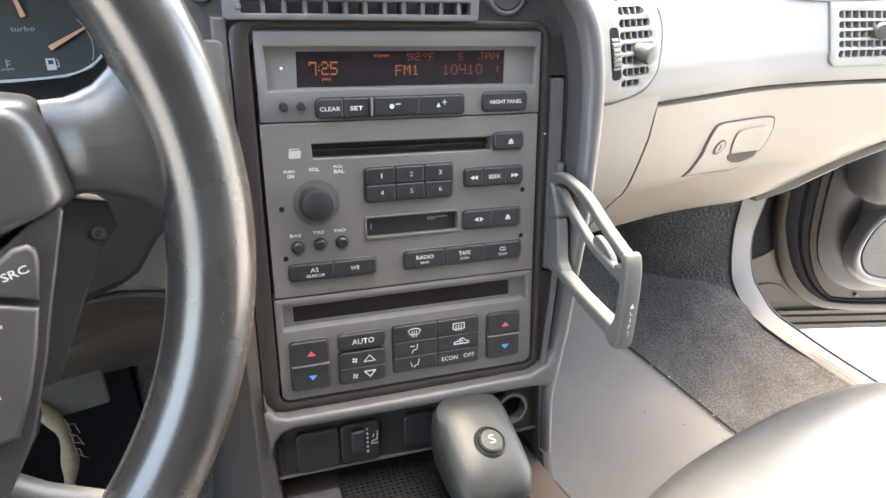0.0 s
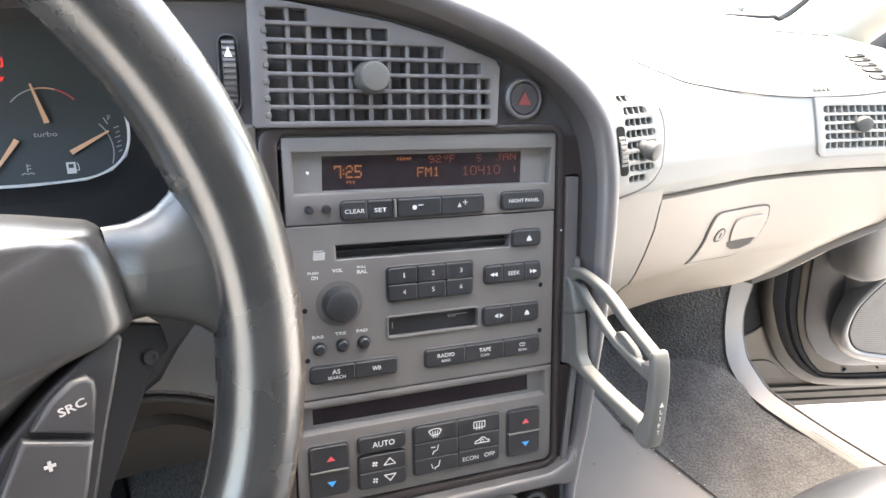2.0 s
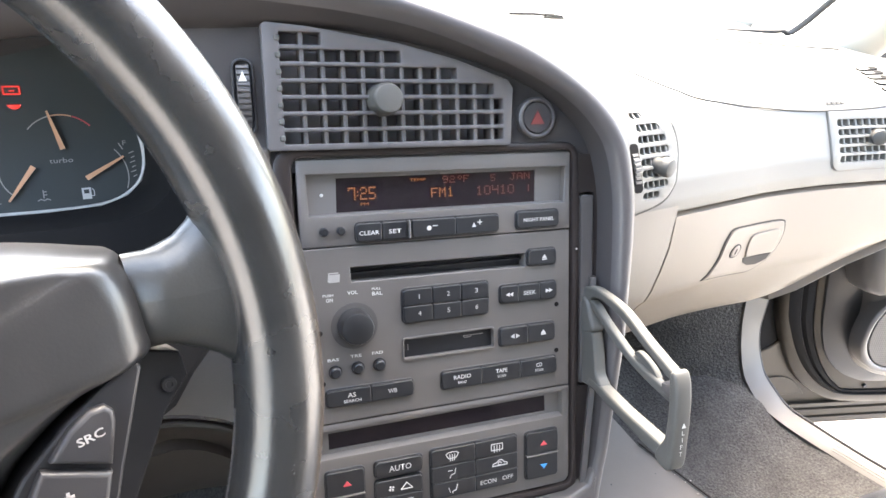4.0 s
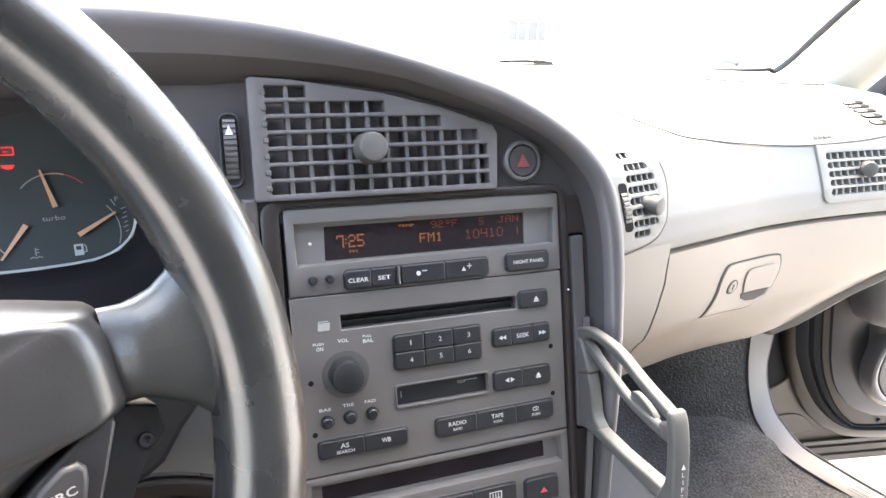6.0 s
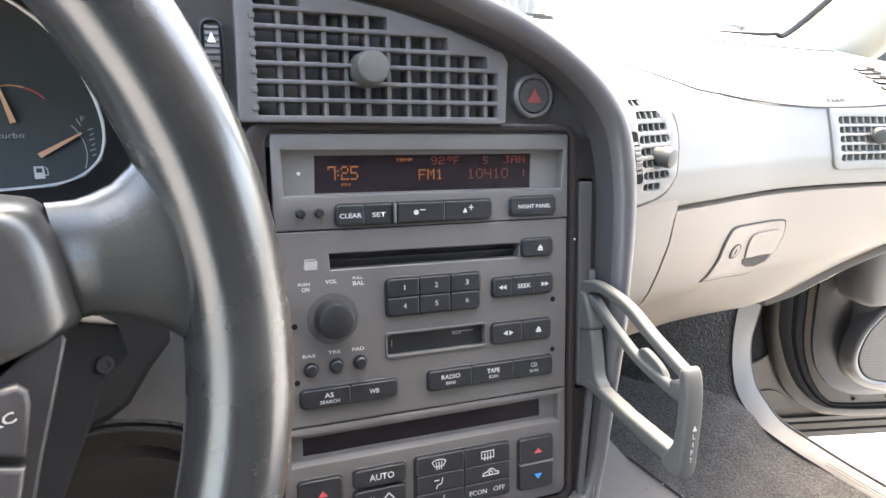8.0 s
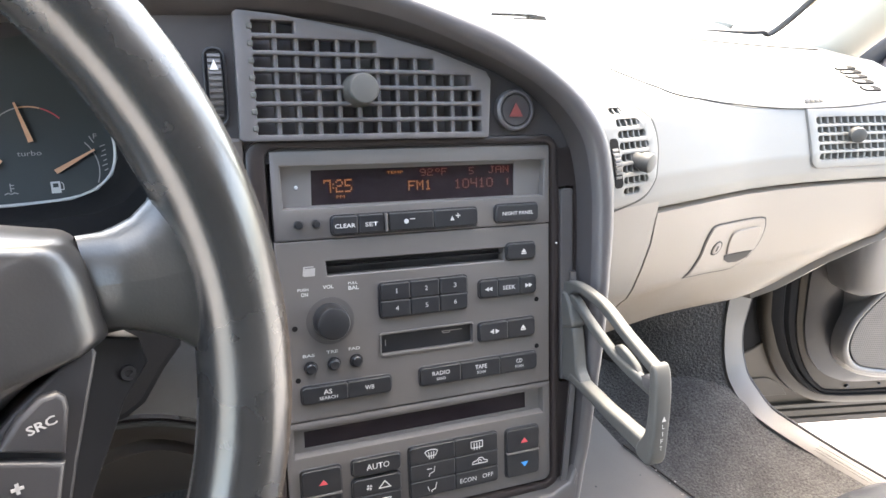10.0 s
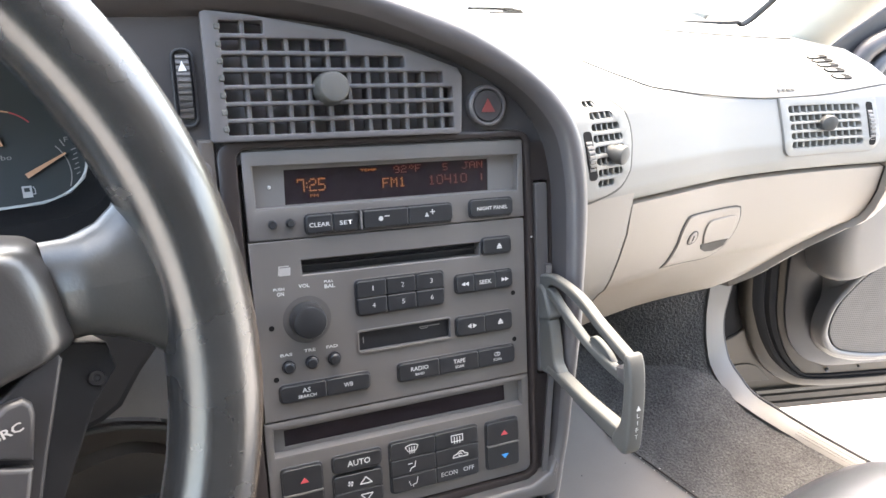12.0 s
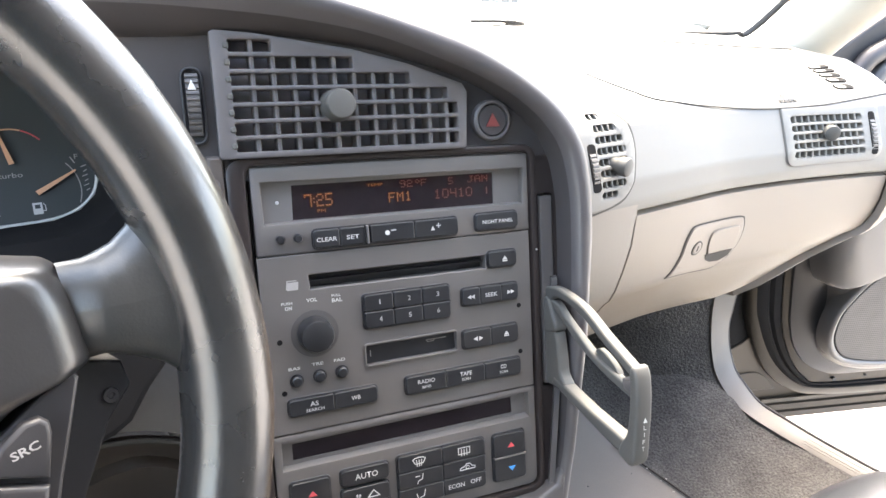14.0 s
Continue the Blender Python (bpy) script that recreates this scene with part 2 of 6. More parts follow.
def box(x0, x1, y0, y1, z0, z1, bev=0.0, seg=2):
    bm = bmesh.new()
    bmesh.ops.create_cube(bm, size=1)
    for v in bm.verts:
        v.co = Vector(((x0, x1)[v.co.x > 0], (y0, y1)[v.co.y > 0], (z0, z1)[v.co.z > 0]))
    if bev:
        bmesh.ops.bevel(bm, geom=bm.edges, offset=bev, segments=seg, profile=0.5, affect="EDGES")
    return bm


def prism(outline, y0, y1, bev=0.0, seg=2, hole=None):
    """An outline in (x, z) carried from y0 (front, towards -y) to y1; the front edge is bevelled."""
    bm = bmesh.new()
    if hole:
        edges = []
        for ring in (outline, *(hole if isinstance(hole[0][0], (tuple, list)) else [hole])):
            vs = [bm.verts.new((x, y0, z)) for x, z in ring]
            edges += [bm.edges.new((vs[i], vs[(i + 1) % len(vs)])) for i in range(len(vs))]
        bmesh.ops.triangle_fill(bm, use_beauty=True, edges=edges)
        front = list(bm.faces)
    else:
        front = [bm.faces.new([bm.verts.new((x, y0, z)) for x, z in outline])]
    r = bmesh.ops.extrude_face_region(bm, geom=front)
    bmesh.ops.translate(bm, verts=[v for v in r["geom"] if isinstance(v, bmesh.types.BMVert)], vec=(0, y1 - y0, 0))
    if bev:
        bmesh.ops.recalc_face_normals(bm, faces=bm.faces)
        rim = [e for e in bm.edges if all(abs(v.co.y - y0) < 1e-7 for v in e.verts) and len(e.link_faces) == 2 and e.calc_face_angle(0) > 0.5]
        bmesh.ops.bevel(bm, geom=rim, offset=bev, segments=seg, profile=0.5, affect="EDGES")
    return bm


def slab(outline, y0, y1, bev, seg=3):
    """An outline in (x, z) given a thickness, with both rims rounded."""
    bm = prism(outline, y0, y1)
    bmesh.ops.recalc_face_normals(bm, faces=bm.faces)
    rims = [e for e in bm.edges if abs(e.verts[0].co.y - e.verts[1].co.y) < 1e-7]
    bmesh.ops.bevel(bm, geom=rims, offset=bev, segments=seg, profile=0.5, affect="EDGES")
    return bm


def rounded(x0, x1, z0, z1, r=0.0015, n=4):
    """A rounded rectangle's outline, counter-clockwise."""
    out = []
    for cx, cz, a in ((x1 - r, z0 + r, -90), (x1 - r, z1 - r, 0), (x0 + r, z1 - r, 90), (x0 + r, z0 + r, 180)):
        out += [(cx + r * math.cos(radians(a + 90 * i / n)), cz + r * math.sin(radians(a + 90 * i / n))) for i in range(n + 1)]
    return out


def corners(x0, x1, z0, z1, rs, n=4):
    """A rectangle with a radius for each corner: low right, high right, high left, low left."""
    out = []
    for (cx, cz, sx, sz, a), r in zip(((x1, z0, -1, 1, -90), (x1, z1, -1, -1, 0), (x0, z1, 1, -1, 90), (x0, z0, 1, 1, 180)), rs):
        out += [(cx + sx * r + r * math.cos(radians(a + 90 * i / n)), cz + sz * r + r * math.sin(radians(a + 90 * i / n))) for i in range(n + 1)]
    return out


def spline(pts, n=6):
    """Points on a smooth curve through the given ones."""
    pts = [Vector(p) for p in pts]
    out = []
    for i in range(len(pts) - 1):
        p0, p1, p2, p3 = pts[max(i - 1, 0)], pts[i], pts[i + 1], pts[min(i + 2, len(pts) - 1)]
        for k in range(n):
            t = k / n
            out.append(0.5 * ((2 * p1) + (p2 - p0) * t + (2 * p0 - 5 * p1 + 4 * p2 - p3) * t * t + (3 * p1 - p0 - 3 * p2 + p3) * t ** 3))
    return out + [pts[-1]]


def sheet(rows, closed=False):
    """A skin over rows of points."""
    bm = bmesh.new()
    grid = [[bm.verts.new(p) for p in row] for row in rows]
    for a, b in zip(grid, grid[1:] + (grid[:1] if closed else [])):
        for i in range(len(a) - 1):
            bm.faces.new((a[i], a[i + 1], b[i + 1], b[i]))
    return bm


def thick(bm, d, inside_of=(-0.2, -0.35, 1.0)):
    """Gives a skin a thickness d, on the side away from a point in the cabin."""
    bmesh.ops.recalc_face_normals(bm, faces=bm.faces)
    bm.normal_update()
    c = Vector(inside_of)
    way = -1.0 if sum((c - f.calc_center_median()).normalized().dot(f.normal) * f.calc_area() for f in bm.faces) > 0 else 1.0
    faces, edges = list(bm.faces), [e for e in bm.edges if e.is_boundary]
    twin = {v: bm.verts.new(v.co + v.normal * d * way) for v in list(bm.verts)}
    for f in faces:
        bm.faces.new([twin[v] for v in reversed(f.verts)])
    for e in edges:
        a, b = e.verts
        bm.faces.new((a, b, twin[b], twin[a]))
    return bm


def tube(path, ra, rb=None, side=(0, 1, 0), seg=12, closed=False, caps=True):
    """An oval rod along a path; ra across, rb along `side`; either may be a list."""
    path = [Vector(p) for p in path]
    n = len(path)
    rb = ra if rb is None else rb
    bm, rings = bmesh.new(), []
    for i, p in enumerate(path):
        a, b = (path[i - 1], path[(i + 1) % n]) if closed else (path[max(i - 1, 0)], path[min(i + 1, n - 1)])
        t = (b - a).normalized()
        s = Vector(side)
        s = (s - t * s.dot(t)).normalized()
        u = t.cross(s)
        x, y = (q[i] if isinstance(q, (list, tuple)) else q for q in (ra, rb))
        rings.append([bm.verts.new(p + u * x * math.cos(2 * math.pi * k / seg) + s * y * math.sin(2 * math.pi * k / seg)) for k in range(seg)])
    for a, b in zip(rings, rings[1:] + (rings[:1] if closed else [])):
        for k in range(seg):
            bm.faces.new((a[k], a[(k + 1) % seg], b[(k + 1) % seg], b[k]))
    if caps and not closed:
        bm.faces.new(rings[0][::-1])
        bm.faces.new(rings[-1])
    return bm


def lathe(profile, centre=(0, 0, 0), seg=24):
    """A turned shape about the y axis: profile of (radius, y)."""
    bm, rings = bmesh.new(), []
    c = Vector(centre)
    for r, y in profile:
        if r <= 1e-6:
            rings.append([bm.verts.new(c + Vector((0, y, 0)))])
        else:
            rings.append([bm.verts.new(c + Vector((r * math.cos(2 * math.pi * k / seg), y, r * math.sin(2 * math.pi * k / seg)))) for k in range(seg)])
    for a, b in zip(rings, rings[1:]):
        for k in range(seg):
            q = [a[k % len(a)], a[(k + 1) % len(a)], b[(k + 1) % len(b)], b[k % len(b)]]
            q = list(dict.fromkeys(q))
            if len(q) > 2:
                bm.faces.new(q)
    return bm


def ribbed(x0, x1, z0, z1, n, y0, bulge):
    """A ribbed thumbwheel: one toothed outline in (y, z), carried across x."""
    rim = []
    for i in range(n):
        for k, d in ((0.08, 0.0), (0.25, 0.0012), (0.70, 0.0012), (0.88, 0.0)):
            t = (i + k) / n
            rim.append((y0 - bulge * math.sin(math.pi * t) - d, z0 + (z1 - z0) * t))
    bm = bmesh.new()
    a, b = ([bm.verts.new((x, y, z)) for y, z in rim] + [bm.verts.new((x, y0 + 0.006, z1)), bm.verts.new((x, y0 + 0.006, z0))] for x in (x0, x1))
    bm.faces.new(a)
    bm.faces.new(b[::-1])
    for i in range(len(a)):
        bm.faces.new((a[i], b[i], b[(i + 1) % len(a)], a[(i + 1) % len(a)]))
    return bm


def strokes(lines, width, y=0.0, h=0.0002):
    """Flat printed lines in (x, z), a little proud of y."""
    out = []
    for line in lines:
        for (x0, z0), (x1, z1) in zip(line, line[1:]):
            d = Vector((x1 - x0, z1 - z0))
            if d.length < 1e-7:
                continue
            n = Vector((-d.y, d.x)).normalized() * width / 2
            e = d.normalized() * width * 0.3
            out.append(prism([(x0 - e.x + n.x, z0 - e.y + n.y), (x0 - e.x - n.x, z0 - e.y - n.y), (x1 + e.x - n.x, z1 + e.y - n.y), (x1 + e.x + n.x, z1 + e.y + n.y)], y - h, y))
    return join(*out)


def arc(cx, cz, r, a0, a1, n=14):
    return [(cx + r * math.cos(radians(a0 + (a1 - a0) * i / n)), cz + r * math.sin(radians(a0 + (a1 - a0) * i / n))) for i in range(n + 1)]


def lettering(text, cx, cz, w, h, y, bold=0.0):
    """Words of a given width and height, centred, facing -y."""
    cu = bpy.data.curves.new("t", "FONT")
    cu.body, cu.size, cu.resolution_u, cu.offset = text, 1.0, 2, bold
    ob = bpy.data.objects.new("t", cu)
    scene.collection.objects.link(ob)
    me = bpy.data.meshes.new_from_object(ob.evaluated_get(bpy.context.evaluated_depsgraph_get()))
    bm = bmesh.new()
    bm.from_mesh(me)
    bpy.data.objects.remove(ob)
    bpy.data.curves.remove(cu)
    bpy.data.meshes.remove(me)
    xs, ys = [v.co.x for v in bm.verts], [v.co.y for v in bm.verts]
    x0, x1, y0, y1 = min(xs), max(xs), min(ys), max(ys)
    for v in bm.verts:
        v.co = Vector((cx + ((v.co.x - x0) / (x1 - x0) - 0.5) * w, y - 0.0003, cz + ((v.co.y - y0) / (y1 - y0) - 0.5) * h))
    return bm

# ---- setting: ground, house, car floor, roof, walls of the cabin
PM = pose(0, 0, 0.82, -15, 0, -13.5)  # axes of the centre stack: x along it, y into it, z up it
solo("ground", box(-300, 300, -300, 300, -0.3, 0.0), CONCRETE, "pale sunlit concrete ground outside the car", "ground", kind="structure")
FLOOR_X = (-0.78, -0.70, -0.3, -0.17, -0.1, 0.1, 0.17, 0.27, 0.44, 0.50, 0.56, 0.61, 0.655, 0.70, 0.755)
FLOOR_Z = (0.36, 0.33, 0.33, 0.42, 0.52, 0.52, 0.42, 0.335, 0.335, 0.335, 0.335, 0.338, 0.345, 0.360, 0.3755)


def floor_row(y, up):
    """The carpet at y: it climbs the toe board ahead and coves up into the kick panel beside it."""
    cove = min(1.0, max(0.0, (y - 0.06) / 0.16))
    cove = cove * cove * (3 - 2 * cove)
    return [(x, y, min(z + up + cove * 1.8 * max(0.0, min(x, 0.675) - 0.50) ** 2, max(z, 0.80))) for x, z in zip(FLOOR_X, FLOOR_Z)]


floor_bm = sheet([floor_row(y, up) for y, up in ((-1.9, 0), (-0.6, 0), (-0.2, 0), (0.0, 0), (0.05, 0), (0.1, 0), (0.14, 0), (0.18, 0.0), (0.22, 0.004), (0.26, 0.014), (0.3, 0.032), (0.35, 0.07), (0.4, 0.12), (0.5, 0.26), (0.56, 0.45), (0.58, 0.62))])
solo("floor", thick(floor_bm, 0.01), CARPET, "dark grey carpeted car floor and footwell", "carpet", kind="structure")
roof_rows = [[(x, y, 1.37 - 0.10 * (x / 0.7) ** 2 - d) for x in (-0.70, -0.62, -0.4, -0.15, 0.15, 0.4, 0.62, 0.70)] for y, d in ((-0.34, 0.03), (-0.45, 0.0), (-0.9, -0.01), (-1.5, 0.02), (-1.75, 0.08))]
solo("ceiling", thick(sheet(roof_rows), 0.03), HEADLINER, "unseen fabric headliner of the car roof, darkened to dim its reflection", "ceiling", kind="structure")
# Unseen walls added to block light; the driver's panel height sets rim reflections.
solo("wall_left", join(box(-0.80, -0.74, -1.35, 0.62, 0.2, 0.39, 0.02), box(-0.80, -0.72, -1.35, -0.80, 0.38, 1.30, 0.02), box(-0.80, -0.72, 0.22, 0.62, 0.38, 0.97, 0.02), box(-0.80, -0.74, -0.80, 0.22, 0.385, 0.67, 0.03)), DOOR_DARK, "unseen dark walls beside the driver, with a low panel sized by the light", "wall", kind="structure")
solo("wall_right", box(0.73, 0.80, -1.35, -0.90, 0.37, 1.30, 0.02), DOOR_DARK, "unseen dark wall added behind the passenger to keep out light", "wall", kind="structure")
solo("wall_back", box(-0.74, 0.74, -1.36, -1.25, 0.3, 1.37, 0.03), SEAT, "unseen dark wall added behind the cabin to shape reflections", "wall", kind="structure")
house = thing("house", "white sided house with paired windows across the road", "house", at=(16, 20, 0))
part("wall", box(6, 30, 20, 26, 0, 5.2), SIDING, house)
part("roof", prism([(5.4, 5.2), (30.6, 5.2), (30.6, 5.5), (18, 8.2), (5.4, 5.5)], 19.5, 26.5), SIDING, house)
for wx in (16.62, 17.60):
    win = part("window", box(wx - 0.43, wx + 0.43, 19.96, 20.02, 0.42, 1.13, 0.01), HOUSE_GLASS, house)
    for a, b, c, d in ((wx - 0.47, wx + 0.47, 0.36, 0.42), (wx - 0.47, wx + 0.47, 1.13, 1.19), (wx - 0.02, wx + 0.02, 0.42, 1.13)):
        part("frame", box(a, b, 19.93, 20.02, c, d, 0.005), SIDING, win)

# windscreen with its dark edge band, pillar trims, bonnet and wipers outside
def ws_base(x):
    """Where the glass meets the body."""
    k = abs(x) / 0.7
    return Vector((x, 0.56 - 0.33 * k ** 2.2, 0.975 - 0.006 * k))


def ws_top(x):
    k = abs(x) / 0.7
    return Vector((x * 0.82, -0.34 - 0.07 * k ** 2, 1.34 - 0.05 * k ** 2))


XS = [-0.72 + 0.06 * i for i in range(25)]
glass = solo("windscreen", thick(sheet([[ws_base(x).lerp(ws_top(x), k / 8) + Vector((0, 0.06, 0.05)) * math.sin(math.pi * k / 8) for x in XS] for k in range(9)]), 0.004), PANE, "clear laminated windscreen glass", "window", kind="structure")
glass.visible_shadow = False
for s, nm in ((1, "pillar_right"), (-1, "pillar_left")):
    edge = spline([(s * 0.600, 0.275, 0.9790), (s * 0.648, 0.236, 0.9805), (s * 0.668, 0.222, 0.9825), (s * 0.684, 0.207, 0.9885), (s * 0.672, 0.105, 1.09), (s * 0.65, -0.06, 1.21), (s * 0.61, -0.32, 1.33)], 6)
    solo("trim_" + nm, tube(edge, [min(0.0032, 0.0006 + 0.00035 * i) for i in range(len(edge))], [min(0.0045, 0.0008 + 0.0005 * i) for i in range(len(edge))], (0, 1, 0.3), 8), RUBBER, "black rubber edge along the windscreen glass", "trim", kind="structure")
    inner = spline([(s * 0.728, 0.17, 0.955), (s * 0.725, 0.135, 0.995), (s * 0.712, 0.065, 1.07), (s * 0.685, -0.04, 1.18), (s * 0.63, -0.22, 1.31), (s * 0.6, -0.4, 1.33)], 5)
    solo("wall_" + nm, tube(inner, 0.036, 0.03, (s, 0.4, 0.2), 14), PILLAR, "pale cream trimmed windscreen pillar of the car", "pillar", kind="structure")
hood_rows = [[(x, y, 0.93 - 0.10 * (x / 0.75) ** 2 - dz) for x in (-0.75, -0.5, -0.2, 0.2, 0.5, 0.75)] for y, dz in ((0.66, 0.0), (0.9, 0.01), (1.3, 0.05), (1.6, 0.12), (1.7, 0.25))]
solo("car_bonnet", thick(sheet(hood_rows), 0.02), HOOD, "pale painted car bonnet beyond the windscreen", "bonnet")
def wiper(a, b):
    w_ = thing("windscreen_wiper", "black windscreen wiper resting at the base of the glass", "wiper", at=a, group="wipers")
    a, b = Vector(a), Vector(b)
    part("arm", tube([a, a.lerp(b, 0.5) + Vector((0, 0, 0.0015)), b], 0.0021, 0.0019, seg=8), MATT_BLACK, w_)
    part("blade", tube([a.lerp(b, 0.35) - Vector((0, 0.006, 0.004)), b - Vector((0, 0.004, 0.002))], 0.001, 0.0015, (0, 0, 1), 8), MATT_BLACK, w_)
    part("clip", tube([a.lerp(b, 0.66), a.lerp(b, 0.84)], 0.004, 0.004, seg=8), MATT_BLACK, w_)


wiper((0.400, 0.475, 0.9775), (0.485, 0.455, 0.9765))
solo("trim_cowl", tube(spline([(0.545, 0.252, 0.9690), (0.575, 0.222, 0.9685), (0.607, 0.189, 0.9680), (0.632, 0.163, 0.9683), (0.658, 0.135, 0.9690)], 6), 0.0008, 0.0010, (0, 0, 1), 6), GROOVE, "thin dark joint along the rear edge of the dashboard pad", "trim", kind="structure")

# ---- passenger dashboard
UPPER = [(0.60, 0.973), (0.46, 0.971), (0.33, 0.964), (0.20, 0.954), (0.11, 0.948), (0.07, 0.944), (0.045, 0.938), (0.032, 0.928), (0.022, 0.905), (0.014, 0.885), (0.012, 0.868), (0.0138, 0.8575), (0.0215, 0.8545)]
LOWER = [(0.020, 0.8542), (0.0140, 0.8522), (0.014, 0.825), (0.018, 0.80), (0.023, 0.778), (0.0275, 0.7660), (0.0325, 0.7600), (0.054, 0.725), (0.069, 0.701), (0.081, 0.6905), (0.105, 0.686), (0.2, 0.70)]


def crown(x, y):
    """How far the pad's outer rear corner stands above the rest."""
    a, b = (min(1.0, max(0.0, k)) for k in ((x - 0.46) / 0.20, (y + 0.01) / 0.09))
    return 0.016 * a * a * (3 - 2 * a) * b * b * (3 - 2 * b)


def dash_at(x, profile):
    """The dashboard's profile at x: it sinks a little and turns away at its outer end."""
    end = max(0.0, (x - 0.60) / 0.05)
    lift = 0.055 * max(0.0, (x - 0.47) / 0.14) ** 1.5
    u = max(0.0, x - 0.34)
    back = 0.03 * end ** 2 - 0.35 * u * u - 0.11 * u * u / (u + 0.05)  # the pad swings back towards the door
    out = []
    for y, z in profile:
        low = lift * min(1.0, max(0.0, (0.81 - z) / 0.11))
        yy = y + back
        limit = ws_base(min(x, 0.7)).y + 0.02
        if y > 0.3:
            yy = min(yy, limit) if y < 0.55 else limit
            if y < 0.55 and yy >= limit - 0.01:
                yy = limit - (0.6 - y) * 0.15
        elif y > 0.1:
            yy = min(yy, limit - 0.1 + (y - 0.1) * 0.2)
        xx = x + max(0.0, yy) * 0.35 * max(0.0, (x - 0.5) / 0.145) if profile is UPPER else x
        out.append(Vector((min(xx, max(x, 0.70)), yy, z + low + crown(x, yy) * (z > 0.9))))
    return out


def dash_skin(x0, x1, profile, n):
    return sheet([dash_at(x0 + (x1 - x0) * i / n, profile) for i in range(n + 1)])


def dash_y(x, z):
    """Depth of the dashboard's face at a height."""
    pts = dash_at(x, UPPER)[3:] + dash_at(x, LOWER)[:9]
    for a, b in zip(pts, pts[1:]):
        if a.z >= z >= b.z:
            return a.y + (b.y - a.y) * (a.z - z) / max(1e-6, a.z - b.z)
    return 0.02


dash = thing("dashboard", "two-tone pale grey over beige passenger dashboard", "dashboard", at=(0.4, 0.2, 0.69))
D_OUT = [(0.118, 0.8640), (0.1715, 0.8645), (0.1853, 0.8670), (0.1979, 0.8703), (0.2062, 0.8746), (0.2132, 0.8829), (0.2175, 0.8934), (0.2210, 0.9060), (0.2215, 0.9167), (0.2190, 0.9254), (0.2150, 0.9310), (0.2076, 0.9360), (0.1985, 0.9392), (0.188, 0.9408), (0.165, 0.9425), (0.118, 0.9430)]
D_IN = [(0.1765, 0.8742), (0.1770, 0.8743), (0.1900, 0.8762), (0.1999, 0.8801), (0.2077, 0.8902), (0.2111, 0.9026), (0.2095, 0.9177), (0.2023, 0.9280), (0.1927, 0.9337), (0.1788, 0.9375), (0.1765, 0.9375)]
D_OUT = [D_OUT[0]] + [(p.x, p.z) for p in spline([(x, 0, z) for x, z in D_OUT[1:-1]], 4)] + [D_OUT[-1]]
D_IN = [D_IN[0]] + [(p.x, p.z) for p in spline([(x, 0, z) for x, z in D_IN[1:-1]], 4)] + [D_IN[-1]]
R_OUT = corners(0.4372, 0.5768, 0.8722, 0.9275, (0.015, 0.003, 0.002, 0.012))
R_IN = rounded(0.4480, 0.5515, 0.8795, 0.9205, 0.003)


def inside(x, z, ring):
    ok, j = False, len(ring) - 1
    for i in range(len(ring)):
        (xi, zi), (xj, zj) = ring[i], ring[j]
        if (zi > z) != (zj > z) and x < (xj - xi) * (z - zi) / (zj - zi) + xi:
            ok = not ok
        j = i
    return ok


def pad_skin():
    """The upper pad, with openings left for its two vents."""
    rows = []
    for i in range(226):
        row = dash_at(0.06 + 0.0026 * i, UPPER)
        fine = row[:5]
        for a, b in zip(row[5:], row[6:]):
            n = max(1, round((a - b).length / 0.003))
            fine += [a.lerp(b, k / n) for k in range(n)]
        rows.append(fine + row[-1:])
    most = max(len(r) for r in rows)
    rows = [r[:-1] + [r[-1]] * (most - len(r) + 1) if len(r) < most else r for r in rows]
    bm = sheet(rows)
    bmesh.ops.remove_doubles(bm, verts=bm.verts, dist=1e-6)
    gone = [f for f in bm.faces if (c := f.calc_center_median()).y < 0.15 and any(inside(c.x, c.z, [(sum(p[0] for p in o) / len(o) + (x - sum(p[0] for p in o) / len(o)) * 0.965, sum(p[1] for p in o) / len(o) + (z - sum(p[1] for p in o) / len(o)) * 0.93) for x, z in o]) for o in (D_OUT, R_OUT))]
    bmesh.ops.delete(bm, geom=gone, context="FACES")
    return thick(bm, 0.004)


part("upper_pad", pad_skin(), DASH_TOP, dash, "pale grey upper pad", sharp=60)
part("lower_left_panel", thick(dash_skin(0.06, 0.2255, [(0.0128, 0.8640), (0.0128, 0.8540), (0.0135, 0.8455)] + LOWER[2:], 8), 0.008), DASH_MID, dash)
part("groove_backing", moved(dash_skin(0.219, 0.64, [(0.020, 0.856)] + LOWER[:8], 20), Matrix.Translation((0, 0.006, -0.001))), GROOVE, dash)
def lid_end(z):
    """Outer edge of the glovebox lid: it curves in towards the bottom."""
    t = min(1.0, max(0.0, (0.775 - z) / 0.085))
    return 0.598 - 0.10 * t ** 1.4


def lower_skin(a, b, n):
    """The lower dashboard between two edges that may lean."""
    rows = []
    for i in range(n + 1):
        row = []
        for k, (y, z) in enumerate(LOWER):
            x = a(z) + (b(z) - a(z)) * i / n
            row.append(dash_at(x, LOWER)[k])
        rows.append(row)
    return sheet(rows)


lid = part("glovebox_lid", thick(lower_skin(lambda z: 0.228, lid_end, 30), 0.010), DASH_LOW, dash, "beige glovebox lid with an inset latch")
part("end_panel", thick(lower_skin(lambda z: lid_end(z) + 0.003, lambda z: 0.645, 8), 0.008), DASH_LOW, dash)
